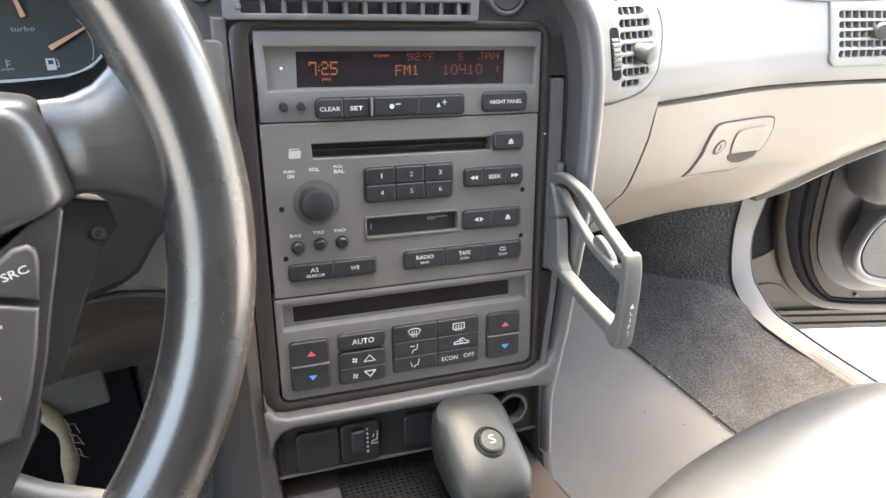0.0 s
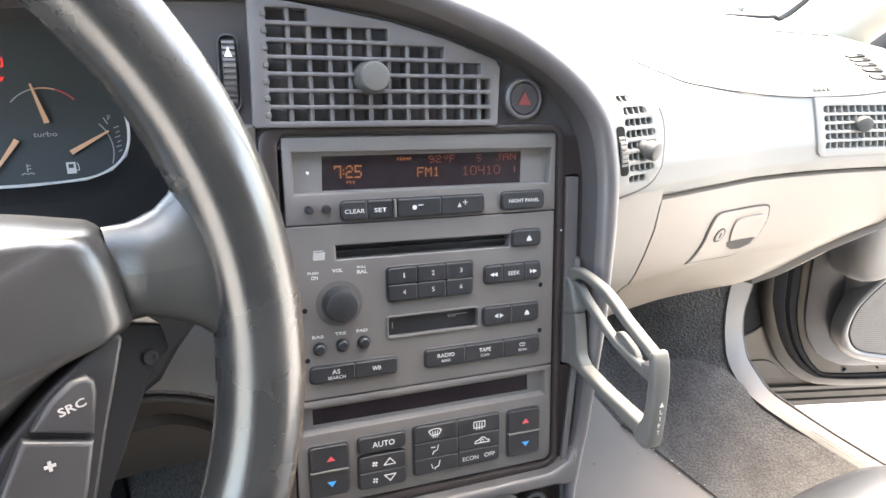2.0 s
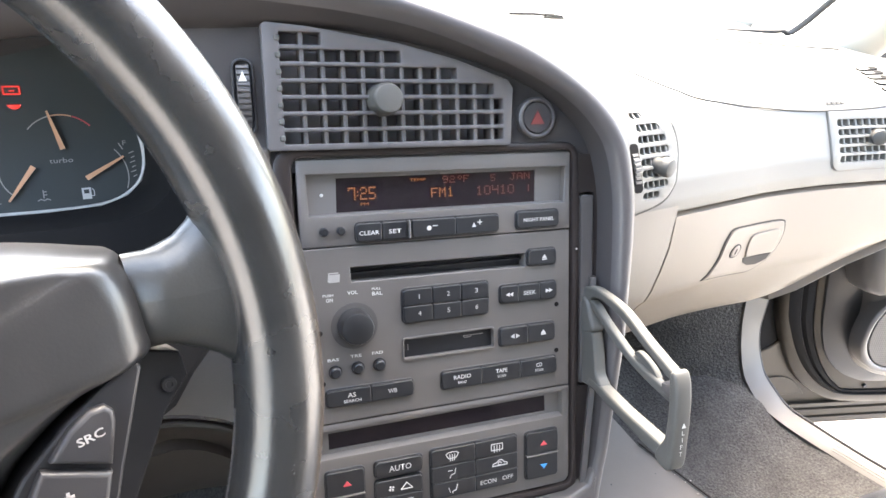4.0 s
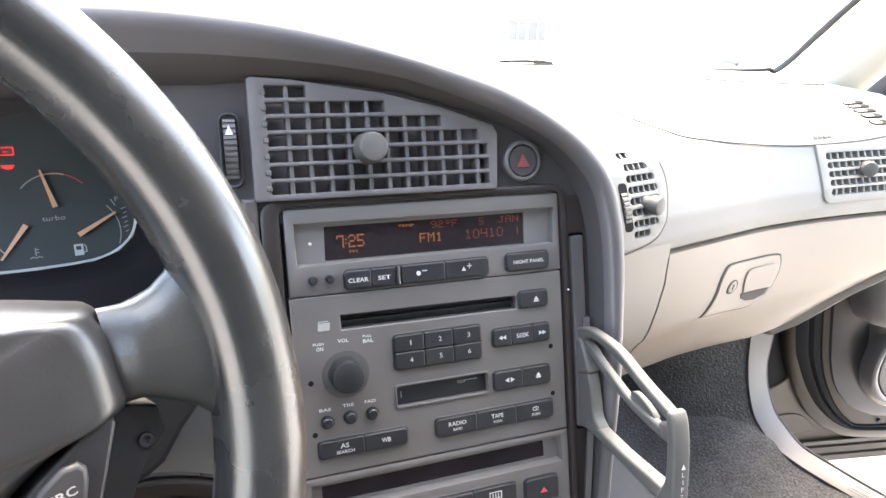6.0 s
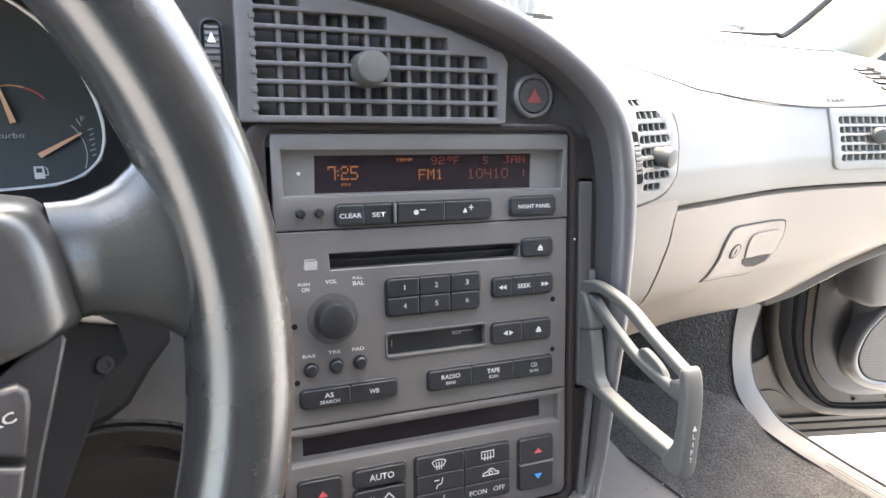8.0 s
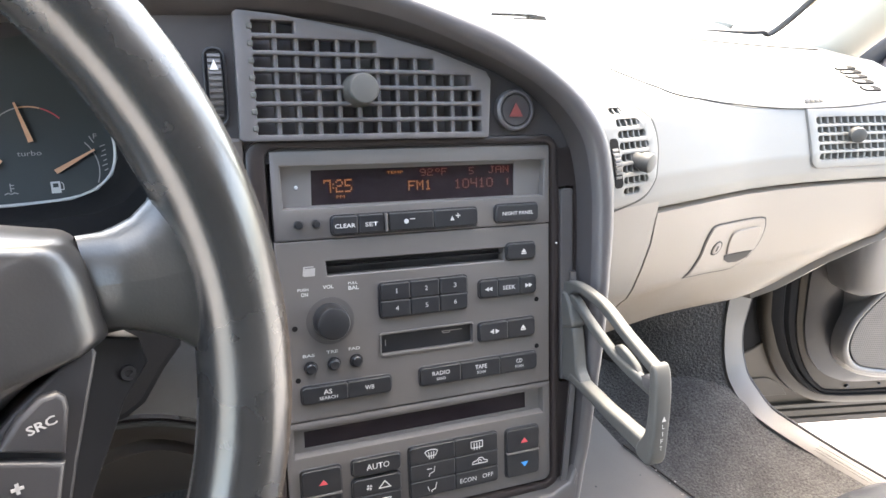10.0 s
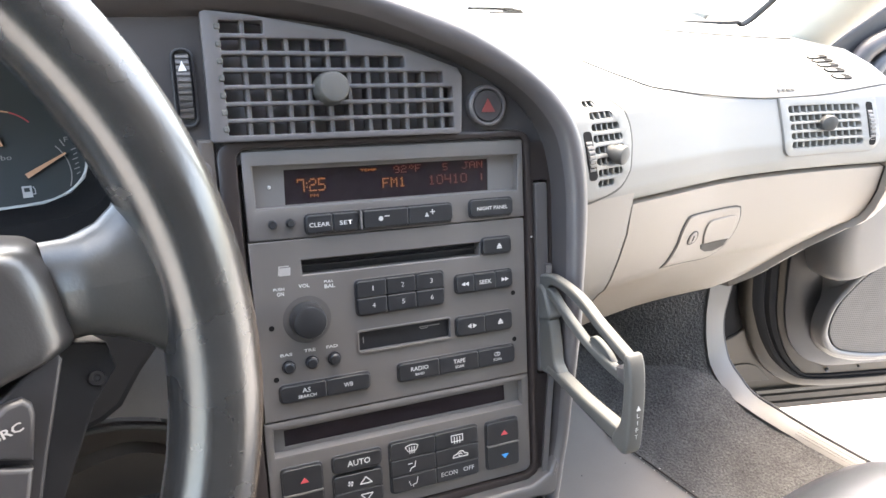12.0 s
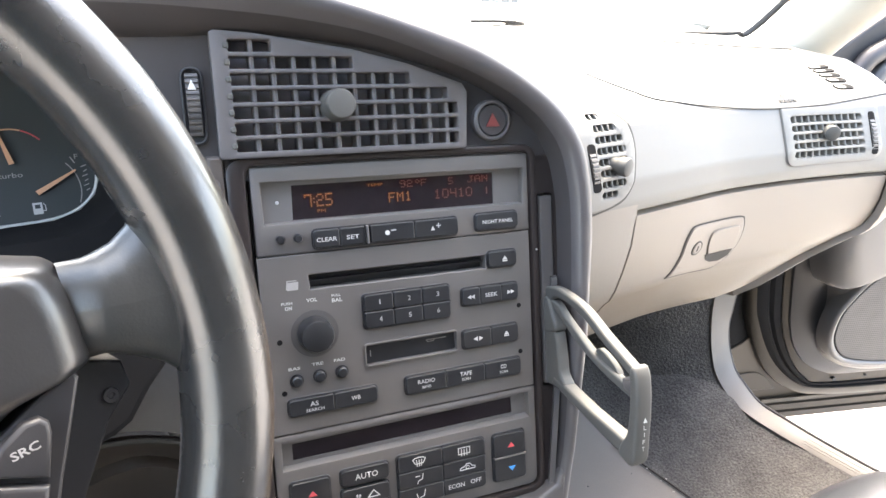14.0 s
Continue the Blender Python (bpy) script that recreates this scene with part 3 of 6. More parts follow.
# airbag seam on top of the pad
seam = spline([(0.288, 0.145, 0.950), (0.277, 0.108, 0.9475), (0.274, 0.067, 0.9433), (0.290, 0.0485, 0.9385), (0.330, 0.0393, 0.9345), (0.380, 0.0305, 0.9300), (0.430, 0.0220, 0.9279), (0.50, 0.0100, 0.929), (0.5704, -0.0004, 0.9314), (0.62, -0.008, 0.933)], 6)


def top_z(x, y):
    pts = dash_at(x, UPPER)
    for a, b in zip(pts, pts[1:]):
        if a.y >= y >= b.y:
            return b.z + (a.z - b.z) * (y - b.y) / max(1e-6, a.y - b.y)
    return pts[6].z


seam = [Vector((p.x, p.y, max(p.z, top_z(p.x, p.y) + 0.0006))) for p in seam]
part("airbag_seam", tube(seam, 0.0008, 0.0008, (0, 0, 1), 6), SEAM, dash)


def sliced(bm, dx=0.012, dz=0.005):
    """Cuts a flat form into strips, so that it can follow a curved face."""
    for ax, step in ((0, dx), (2, dz)):
        vs = [v.co[ax] for v in bm.verts]
        n = int((max(vs) - min(vs)) / step)
        for k in range(1, n + 1):
            co, no = [0, 0, 0], [0, 0, 0]
            co[ax], no[ax] = min(vs) + step * (k - 0.37), 1
            bmesh.ops.bisect_plane(bm, geom=bm.verts[:] + bm.edges[:] + bm.faces[:], plane_co=co, plane_no=no)
    return bm


def on_dash(bm, lift=0.0):
    sliced(bm)
    for w_ in bm.verts:
        w_.co.y += dash_y(w_.co.x, w_.co.z) - lift
    return bm


plate = [(0.3035, 0.7725), (0.3090, 0.7815), (0.3125, 0.7945), (0.3120, 0.8080), (0.3135, 0.8196), (0.3195, 0.8262), (0.3466, 0.8262), (0.388, 0.8258), (0.3965, 0.8205), (0.4010, 0.8085), (0.4008, 0.7930), (0.3945, 0.7790), (0.3850, 0.7705), (0.3730, 0.7670), (0.34, 0.7695)]
plate = [(p.x, p.z) for p in spline([(x, 0, z) for x, z in plate], 3)]
shrink = lambda pts, k: [(0.355 + (x - 0.355) * k, 0.797 + (z - 0.797) * k) for x, z in pts]
part("latch_joint", on_dash(prism(shrink(plate, 1.035), -0.0006, 0.004)), GROOVE, lid)
latch = part("latch_plate", on_dash(prism(shrink(plate, 0.99), -0.0016, 0.004, 0.0008)), DASH_LOW, lid)
part("latch_pull", on_dash(prism([(p.x, p.z) for p in spline([(0.3560, 0, 0.7893), (0.3510, 0, 0.8000), (0.3500, 0, 0.8110), (0.3550, 0, 0.8158), (0.3700, 0, 0.8166), (0.3880, 0, 0.8166), (0.3930, 0, 0.8120), (0.3945, 0, 0.8020), (0.3935, 0, 0.7893)], 3)], -0.0030, 0.0, 0.0010, 3)), DASH_LOW, latch)
# Flat dark face, not a hole; the pocket's shade is its colour.
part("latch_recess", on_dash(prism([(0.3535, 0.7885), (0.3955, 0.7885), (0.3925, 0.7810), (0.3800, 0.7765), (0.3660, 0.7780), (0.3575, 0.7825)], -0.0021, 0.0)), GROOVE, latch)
lk = part("lock", on_dash(lathe([(0.0, -0.0026), (0.0056, -0.0026), (0.0064, -0.0019), (0.0064, 0.002)], (0.3335, 0, 0.8005), 20)), DASH_LOW, latch)
part("lock_groove", on_dash(lathe([(0.0064, -0.0018), (0.0066, -0.0022), (0.0076, -0.0022), (0.0079, -0.0016)], (0.3335, 0, 0.8005), 20)), GROOVE, lk)
# Raised dark bar for the shade inside the keyhole.
part("keyhole", on_dash(box(0.3326, 0.3344, -0.0029, -0.0024, 0.7975, 0.8035)), GROOVE, lk)


def face_vent(name, label, outline, inner, xs, zs, y_of, knob, wheel_x, aim=0.0, joint=0.0055, filler=SEAM, ribs=9, bar=0.00115, fin=0.0012):
    """A louvred vent set into the dashboard's face; bar and fin are half widths."""
    lo_x, hi_x = min(p[0] for p in outline), max(p[0] for p in outline)
    lo_z, hi_z = min(p[1] for p in outline), max(p[1] for p in outline)
    lo_z_in, hi_z_in = min(p[1] for p in inner) - 0.0004, max(p[1] for p in inner) + 0.0004
    cx, cz = (lo_x + hi_x) / 2, (lo_z + hi_z) / 2
    v = thing(name, label, "air vent", at=(cx, y_of(cx, cz), lo_z), group="dashboard vents")

    def lay(bm, lift=0.0):
        sliced(bm, 0.02, 0.006)
        for w_ in bm.verts:
            w_.co.y += y_of(w_.co.x, w_.co.z) - lift
        return bm

    part("joint", lay(prism([(cx + (x - cx) * (1 + joint / (hi_x - lo_x)), cz + (z - cz) * (1 + joint / (hi_z - lo_z))) for x, z in outline], -0.0004, 0.003, hole=[(cx + (x - cx) * 0.97, cz + (z - cz) * 0.97) for x, z in outline])), filler, v)
    slots = []
    for z0, z1 in zip([lo_z_in] + list(zs), list(zs) + [hi_z_in]):
        a, c = z0 + bar, z1 - bar
        keep = [x for i in range(161) for x in [lo_x + (hi_x - lo_x) * i / 160] if inside(x, (a + c) / 2, inner)]
        slots.append(rounded(keep[0], keep[-1], a, c, (c - a) * 0.46, 4))
    part("frame", lay(prism(outline, -0.0018, 0.0045, 0.0009, 2, hole=slots)), DASH_TOP, v)
    part("backing", lay(prism(outline, 0.022, 0.024)), BLACK, v)
    part("duct", lay(prism([(cx + (x - cx) * 1.01, cz + (z - cz) * 1.01) for x, z in outline], 0.008, 0.023, hole=inner)), BLACK, v)

    def run(points):
        keep = [p for p in points if inside(*p, inner)]
        return (keep[0], keep[-1]) if len(keep) > 2 else None

    for x in xs:
        r = run([(x, lo_z + (hi_z - lo_z) * i / 60) for i in range(61)])
        if r:
            part("slat", lay(box(x - fin, x + fin, -0.0006, 0.010, r[0][1] - 0.002, r[1][1] + 0.002, 0.0004, 1)), DASH_TOP, v)
    kx, kz = knob
    part("knob", moved(lathe([(0.0, -0.0135), (0.0062, -0.0135), (0.0073, -0.0128), (0.0077, -0.0115), (0.0077, -0.006), (0.0060, -0.003), (0.0060, 0.003)], (0, 0, 0), 20), Matrix.Translation((kx, y_of(kx, kz), kz)) @ pose(0, 0, 0, 0, 0, aim)), CUP, v, "grey knob")
    if wheel_x is not None:
        wx, z0, z1 = wheel_x
        # Proud dark plate; the shade inside the wheel's slot is its colour.
        part("wheel_slot_shade", lay(prism(rounded(wx - 0.0046, wx + 0.0046, z0 - 0.003, z1 + 0.003, 0.0030), -0.0021, 0.003)), MATT_BLACK, v)
        part("thumbwheel", lay(ribbed(wx - 0.0032, wx + 0.0032, z0, z1, ribs, 0.0, 0.0032)), TRIM, v)
    return v


face_vent("air_vent", "pale curved side vent with dark louvres beside the centre stack", D_OUT, D_IN, [0.1830 + 0.0065 * i for i in range(5)], [0.8735 + 0.0082 * i for i in range(1, 8)], dash_y, (0.1955, 0.8995), (0.1705, 0.8845, 0.9140), aim=12.0, bar=0.0014, fin=0.0008)
face_vent("air_vent", "pale rectangular passenger vent with square louvres", R_OUT, R_IN, [0.4570 + 0.00963 * i for i in range(10)], [0.8795 + 0.0081 * i for i in range(1, 5)], dash_y, (0.5015, 0.9040), (0.5655, 0.8815, 0.9185), aim=-42.0, joint=0.0016, filler=TRIM)
# defroster grille for the side window, on the pad's outer top
def pad_z(x, y):
    """Height of the pad's top, allowing for its outward lean at the end."""
    x0 = x
    for _ in range(5):
        x0 = x - max(0.0, y) * 0.35 * max(0.0, (x0 - 0.5) / 0.145)
    return top_z(x0, y)


dv = thing("defroster_vent", "pale side-window defroster grille in the dashboard top", "air vent", at=(0.62, 0.1, 0.94))
for cx, cy, half_w, half_h in ((0.5590, 0.0200, 0.0135, 0.0050), (0.5665, 0.0325, 0.0140, 0.0047), (0.5755, 0.0445, 0.0145, 0.0044), (0.5835, 0.0555, 0.0145, 0.0041), (0.5890, 0.0650, 0.0140, 0.0038)):
    dx, dy = 0.01, -0.0028
    slope_x = (pad_z(cx + dx, cy + dy) - pad_z(cx - dx, cy - dy)) / (2 * dx)
    slope_y = (pad_z(cx, cy + 0.004) - pad_z(cx, cy - 0.004)) / 0.008
    lay_on = Matrix.Translation((cx, cy, pad_z(cx, cy))) @ pose(0, 0, 0, math.degrees(math.atan(slope_y)), -math.degrees(math.atan(slope_x)), -15) @ pose(0, 0, 0, -90)
    ring_out = rounded(-half_w, half_w, -half_h, half_h, half_h * 0.95)
    # Raised dark disc for the hole's shade, pale piece for its lit side.
    part("slot", moved(prism(ring_out, -0.0012, 0.003), lay_on), MATT_BLACK, dv, "dark disc for the shade in an air slot")
    part("lit_side", moved(prism(rounded(-half_w * 0.96, half_w * 0.12, -half_h * 0.75, half_h * 0.55, half_h * 0.6), -0.0014, 0.002), lay_on), DASH_TOP, dv, "pale piece for the lit side of the slot")
# Flat dark letters and bars; the embossing's shade is their colour.
srs = thing("airbag_mark", "airbag mark on the dashboard pad, its embossed shade as dark lettering", "label", at=(0.458, 0.03, 0.93))
part("lettering", moved(lettering("SRS", 0, 0, 0.028, 0.0062, 0, 0.03), Matrix.Translation((0.4569, 0.0300, 0.9398)) @ pose(0, 0, 0, -58, 0, -8)), BLACK, srs, normals=False)
for bx in (-0.0105, -0.0035, 0.0035, 0.0105):
    part("mark_bar", moved(box(-0.0024, 0.0024, -0.0002, 0.0004, -0.0013, 0.0013), Matrix.Translation((0.4560, 0.0240, 0.9338)) @ pose(0, 0, 0, -52, 0, -8) @ Matrix.Translation((bx, 0, 0))), SEAM, srs)

# ---- centre stack: hood and bezel
stack = thing("center_console", "dark grey centre console housing with an arched hood", "console", PM, (0, 0, -0.33))
OUT = [(-0.30, 0.212), (-0.25, 0.216), (-0.188, 0.2168), (-0.162, 0.2162), (-0.135, 0.2145), (-0.105, 0.2115), (-0.075, 0.2065), (-0.042, 0.1985), (-0.007, 0.189), (0.030, 0.1775), (0.054, 0.1665), (0.078, 0.1518), (0.099, 0.134), (0.114, 0.112), (0.120, 0.083), (0.1208, 0.052), (0.1182, 0.017), (0.1155, -0.015), (0.1130, -0.045), (0.1090, -0.0875), (0.1070, -0.109), (0.1020, -0.137), (0.0985, -0.155), (0.0978, -0.17), (0.0985, -0.205)]
INN = [(-0.30, 0.165), (-0.25, 0.172), (-0.19, 0.178), (-0.156, 0.179), (-0.13, 0.180), (-0.111, 0.181), (-0.072, 0.181), (-0.03, 0.1755), (0.000, 0.1685), (0.025, 0.161), (0.047, 0.152), (0.067, 0.141), (0.085, 0.126), (0.097, 0.108), (0.1035, 0.080), (0.1045, 0.050), (0.1040, 0.017), (0.1030, -0.015), (0.1020, -0.045), (0.0995, -0.0875), (0.0975, -0.109), (0.0925, -0.134), (0.0905, -0.152), (0.0900, -0.17), (0.0910, -0.205)]
so, si = spline([(x, 0, z) for x, z in OUT], 8), spline([(x, 0, z) for x, z in INN], 8)
rows = []
for o, i in zip(so, si):
    n = (o - i).normalized()
    w_ = (o - i).length
    low = min(1.0, max(0.0, (-0.02 - o.z) / 0.1))  # the rail sinks towards the bottom
    pk = -0.022 + 0.010 * low
    y = lambda v, p: Vector((p.x, v, p.z))
    c = o - n * min(0.0125, w_ * 0.75)
    rows.append([y(0.012, i), y(0.003, i), y(pk * 0.32, i.lerp(c, 0.25)), y(pk * 0.64, i.lerp(c, 0.60)), y(pk * 0.90, c), y(pk, o - n * min(0.0090, w_ * 0.5)), y(pk, o - n * min(0.0040, w_ * 0.25)), y(pk * 0.93, o - n * 0.0010), y(pk * 0.78, o + n * 0.0008), y(pk * 0.3, o + n * 0.002), y(0.03, o + n * (0.004 + 0.0025 * n.z)), y(0.08, o + n * (0.004 + 0.004 * n.z)), y(0.14 if o.z > 0.1 else 0.06, o + n * (0.003 if o.x > 0.03 else -0.02))])
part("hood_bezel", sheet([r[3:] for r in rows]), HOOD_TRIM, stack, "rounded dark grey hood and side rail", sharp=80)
part("hood_wall", sheet([r[:4] for r in rows]), HOOD_SHADED, stack, "inner wall of the hood with its shade in the colour", sharp=80)
fas = [(-0.148, 0.10), (0.1045, 0.10)] + [(p.x + 0.003, p.z + 0.003) for p in si[120:36:-8]] + [(-0.170, 0.184), (-0.170, 0.150), (-0.148, 0.130)]
vent_hole = [(-0.111, 0.1145), (0.034, 0.1145), (0.0360, 0.150), (0.0, 0.1625), (-0.035, 0.1710), (-0.09, 0.1795), (-0.111, 0.1810)]
part("upper_fascia", prism(fas, 0.002, 0.010, 0, hole=vent_hole), FASCIA, stack, "dark fascia round the vent and hazard button")
# right strip with the slot of the cup holder, dark brown inner walls, stack surround
strip = [(0.0885, 0.105), (0.106, 0.105)] + [(p.x + 0.002, p.z) for p in si[112::2] if p.z > -0.137] + [(0.0885, -0.137)]
slot_hole = rounded(0.0900, 0.1020, -0.06, 0.079, 0.002)
part("side_strip", prism(strip, 0.001, 0.010, 0, hole=slot_hole), WALL_BROWN, stack)
part("slot_cover", prism(rounded(0.0909, 0.1008, -0.058, 0.0772, 0.0018), -0.0006, 0.006, 0.0010), RIM_TRIM, stack)
ring_o, ring_i = rounded(-0.1135, 0.0884, -0.1385, 0.1135, 0.010), rounded(-0.1025, 0.0835, -0.1323, 0.1085, 0.006)
part("surround", prism(ring_o, -0.0018, 0.012, 0.002, hole=ring_i), WALL_BROWN, stack, "dark glossy brown frame round the controls")
part("cavity", box(-0.112, 0.0885, 0.0125, 0.016, -0.139, 0.112), BLACK, stack)
part("screw_dot", lathe([(0, -0.0006), (0.0007, -0.0005), (0.0009, 0.002)], (0.0866, -0.0018, 0.0406), 10), PRINT, stack)
# band below the controls, running into the side rail
band = [(-0.1137, -0.118), (-0.1120, -0.130), (-0.107, -0.1362), (-0.100, -0.1385), (0.0, -0.1382), (0.078, -0.1370), (0.092, -0.131), (0.0965, -0.12), (0.1000, -0.125), (0.0985, -0.145), (0.092, -0.1485), (0.082, -0.1470), (0.0, -0.1468), (-0.095, -0.1462), (-0.104, -0.1485), (-0.1085, -0.154), (-0.1137, -0.170)]
part("lower_band", prism(band, -0.012, 0.012, 0.003, 3), RIM_TRIM, stack)
left = [(-0.1137, 0.115), (-0.1137, -0.141), (-0.1065, -0.21), (-0.1065, -0.30), (-0.125, -0.30), (-0.121, -0.2), (-0.1225, -0.1), (-0.1225, 0.0), (-0.1225, 0.115)]
part("left_flank", prism(left, -0.001, 0.03, 0.002), KNEE_BROWN, stack)
part("left_side", thick(sheet([[(f, 0.004, z), (x - 0.007, 0.04, z), (x - 0.02, 0.16, z)] for f, x, z in ((-0.1215, -0.122, 0.11), (-0.1215, -0.1235, 0.0), (-0.1215, -0.126, -0.1), (-0.120, -0.132, -0.2), (-0.125, -0.145, -0.32))]), 0.004, (-0.4, -0.4, 0.1)), KNEE_BROWN, stack)
part("right_side", thick(sheet([[(0.10, -0.006, z), (0.115, 0.03, z), (0.12, 0.16, z)] for z in (0.02, -0.06)] + [[(0.092, -0.006, -0.14), (0.11, 0.03, -0.14), (0.12, 0.16, -0.14)], [(0.098, -0.006, -0.30), (0.11, 0.03, -0.30), (0.12, 0.16, -0.30)]]), 0.004, (0.4, -0.4, 0.1)), RIM_TRIM, stack)
sw = [(-0.1085, -0.150), (-0.1, -0.1455), (0.08, -0.1455), (0.0915, -0.150), (0.0925, -0.1915), (-0.1085, -0.1915)]
part("switch_plate", prism(sw, 0.004, 0.012), WALL_BROWN, stack, "dark brown switch plate")
rim_s = [(-0.1055, -0.1900), (-0.1040, -0.158), (-0.0980, -0.1518), (-0.06, -0.1512), (0.06, -0.1515), (0.0850, -0.1525), (0.0893, -0.158), (0.0900, -0.1900)]
part("plate_edge", tube(spline([(x, 0.0036, z) for x, z in rim_s], 4), 0.0014, 0.0016, (0, 1, 0), 8), WALL_BROWN, stack)
part("tray_lip", tube([(x, 0.0030, -0.1918) for x in (-0.108, -0.03, 0.04, 0.092)], 0.0014, 0.0018, (0, 1, 0), 8), RIM_TRIM, stack)
part("tray_back", box(-0.105, 0.090, 0.030, 0.034, -0.212, -0.190), BLACK, stack)
part("rail_foot", prism([(0.0908, -0.2065), (0.0988, -0.2065), (0.104, -0.235), (0.112, -0.30), (0.10, -0.30), (0.0935, -0.235)], -0.012, 0.02, 0.003), RIM_TRIM, stack)
# tray with its ribbed rubber mat, in front of the gear lever
part("tray", box(-0.105, 0.088, -0.14, 0.030, -0.229, -0.212, 0.002), WALL_BROWN, stack)
part("tray_mat", join(box(-0.066, 0.06, -0.10, 0.026, -0.2125, -0.2085, 0.001), *[box(-0.0645 + 0.0042 * i, -0.0625 + 0.0042 * i, -0.098 + 0.0042 * j, -0.0960 + 0.0042 * j, -0.2085, -0.2073) for i in range(29) for j in range(29)]), MATT_BLACK, stack, "studded black rubber tray mat")
part("console_body", box(-0.105, 0.098, -0.25, 0.10, -0.32, -0.229, 0.006), RIM_TRIM, stack)


GROUP = [0, 0, 0, 0]  # bounds of the group of buttons now being built


def button(parent, x0, x1, z0, z1, y=0.0, h=0.0028, mat=None, r=0.0012):
    """A key; the corners that lie on its group's corners are well rounded."""
    gx0, gx1, gz0, gz1 = GROUP
    rs = [0.0026 if abs(x - gx) < 0.0012 and abs(z - gz) < 0.0012 else r for x, z, gx, gz in ((x1, z0, gx1, gz0), (x1, z1, gx1, gz1), (x0, z1, gx0, gz1), (x0, z0, gx0, gz0))]
    return part("button", prism(corners(x0, x1, z0, z1, rs), y - h, y + 0.002, 0.0007, 3), mat or BUTTON, parent)


def well(parent, x0, x1, z0, z1, y=0.0):
    """The dark joint round a group of buttons."""
    GROUP[:] = x0, x1, z0, z1
    part("button_surround", prism(rounded(x0 - 0.0009, x1 + 0.0009, z0 - 0.0009, z1 + 0.0009, 0.0034, 4), y - 0.0006, y + 0.001, 0.0003, 1), BLACK, parent)


def say(parent, text, cx, cz, w_, h_, y, mat=PRINT, bold=0.0):
    part("lettering", lettering(text, cx, cz, w_, h_, y, bold), mat, parent, normals=False)


def symbols(parent, *pieces, mat=None):
    """Each printed piece as a part of its own."""
    for piece in pieces:
        part("symbol", piece, mat or PRINT, parent)


def tri(cx, cz, w_, h_, up=True):
    s = 1 if up else -1
    return [(cx - w_ / 2, cz - s * h_ / 2), (cx + w_ / 2, cz - s * h_ / 2), (cx, cz + s * h_ / 2)]


def mark(parent, outline, y, mat=PRINT):
    part("symbol", prism(outline, y - 0.0003, y), mat, parent)


TOP = -0.0028  # face of a button

# ---- information display
sid = thing("information_display", "grey dashboard information display with lit amber readings", "display", PM, (-0.009, 0, 0.0545))
part("faceplate", prism([(-0.1, 0.0549), (0.0825, 0.0549), (0.0825, 0.107), (-0.1, 0.107)], 0.0, 0.012, 0.0008, hole=[(-0.094, 0.0732), (0.0775, 0.0732), (0.079, 0.0972), (-0.0945, 0.0985)]), FACE, sid)
part("recess", join(prism([(-0.0945, 0.0725), (0.0795, 0.0725), (0.0795, 0.0995), (-0.0945, 0.0995)], 0.0065, 0.0095, hole=[(-0.0764, 0.0746), (0.0588, 0.0742), (0.0592, 0.0953), (-0.0758, 0.0955)]), thick(sheet([[(-0.0945, 0.0005, 0.0732), (0.0775, 0.0005, 0.0732)], [(-0.0945, 0.0068, 0.0740), (0.0775, 0.0068, 0.0740)]]), 0.0008, (-0.14, -0.4, 0.1))), FACE_LIGHT, sid)
scr = part("screen", box(-0.079, 0.0615, 0.0072, 0.0090, 0.0735, 0.0962), SCREEN, sid, "dark display window")
YS = 0.0070
for txt, cx, cz, w_, h_, m in (("PM", -0.0585, 0.0790, 0.0050, 0.0018, AMBER), ("TEMP", -0.0237, 0.0925, 0.0105, 0.0016, AMBER)):
    part("lettering", lettering(txt, cx, cz, w_, h_, YS), m, scr, normals=False)
GLYPHS = {"0": "01110 10001 10001 10001 10001 10001 01110", "1": "00100 01100 00100 00100 00100 00100 01110", "2": "01110 10001 00001 01110 10000 10000 11111", "4": "10001 10001 10001 11111 00001 00001 00001",
          "5": "11111 10000 10000 11110 00001 00001 11110", "7": "11111 10001 00001 00001 00001 00001 00001", "9": "01110 10001 10001 01111 00001 00001 01110", "F": "11111 10000 10000 11110 10000 10000 10000",
          "M": "10001 11011 10101 10101 10001 10001 10001", "J": "00111 00010 00010 00010 00010 10010 01100", "A": "01110 10001 10001 11111 10001 10001 10001", "N": "10001 11001 10101 10101 10011 10001 10001", "\u00b0": "00110 01001 01001 00110 00000 00000 00000", ":": "0 0 1 0 1 0 0"}


def dots(text, cx, cz, w_, h_, y):
    """Dot-matrix characters of a lit display."""
    rows_ = ["0".join(GLYPHS[c].split()[r] for c in text) for r in range(7)]
    px, pz = w_ / len(rows_[0]), h_ / 7
    return join(*[prism(rounded(cx - w_ / 2 + px * (i + 0.10), cx - w_ / 2 + px * (i + 0.90), cz + h_ / 2 - pz * (r + 0.90), cz + h_ / 2 - pz * (r + 0.10), 0.00012, 1), y - 0.0002, y) for r, row in enumerate(rows_) for i, b in enumerate(row) if b == "1"])


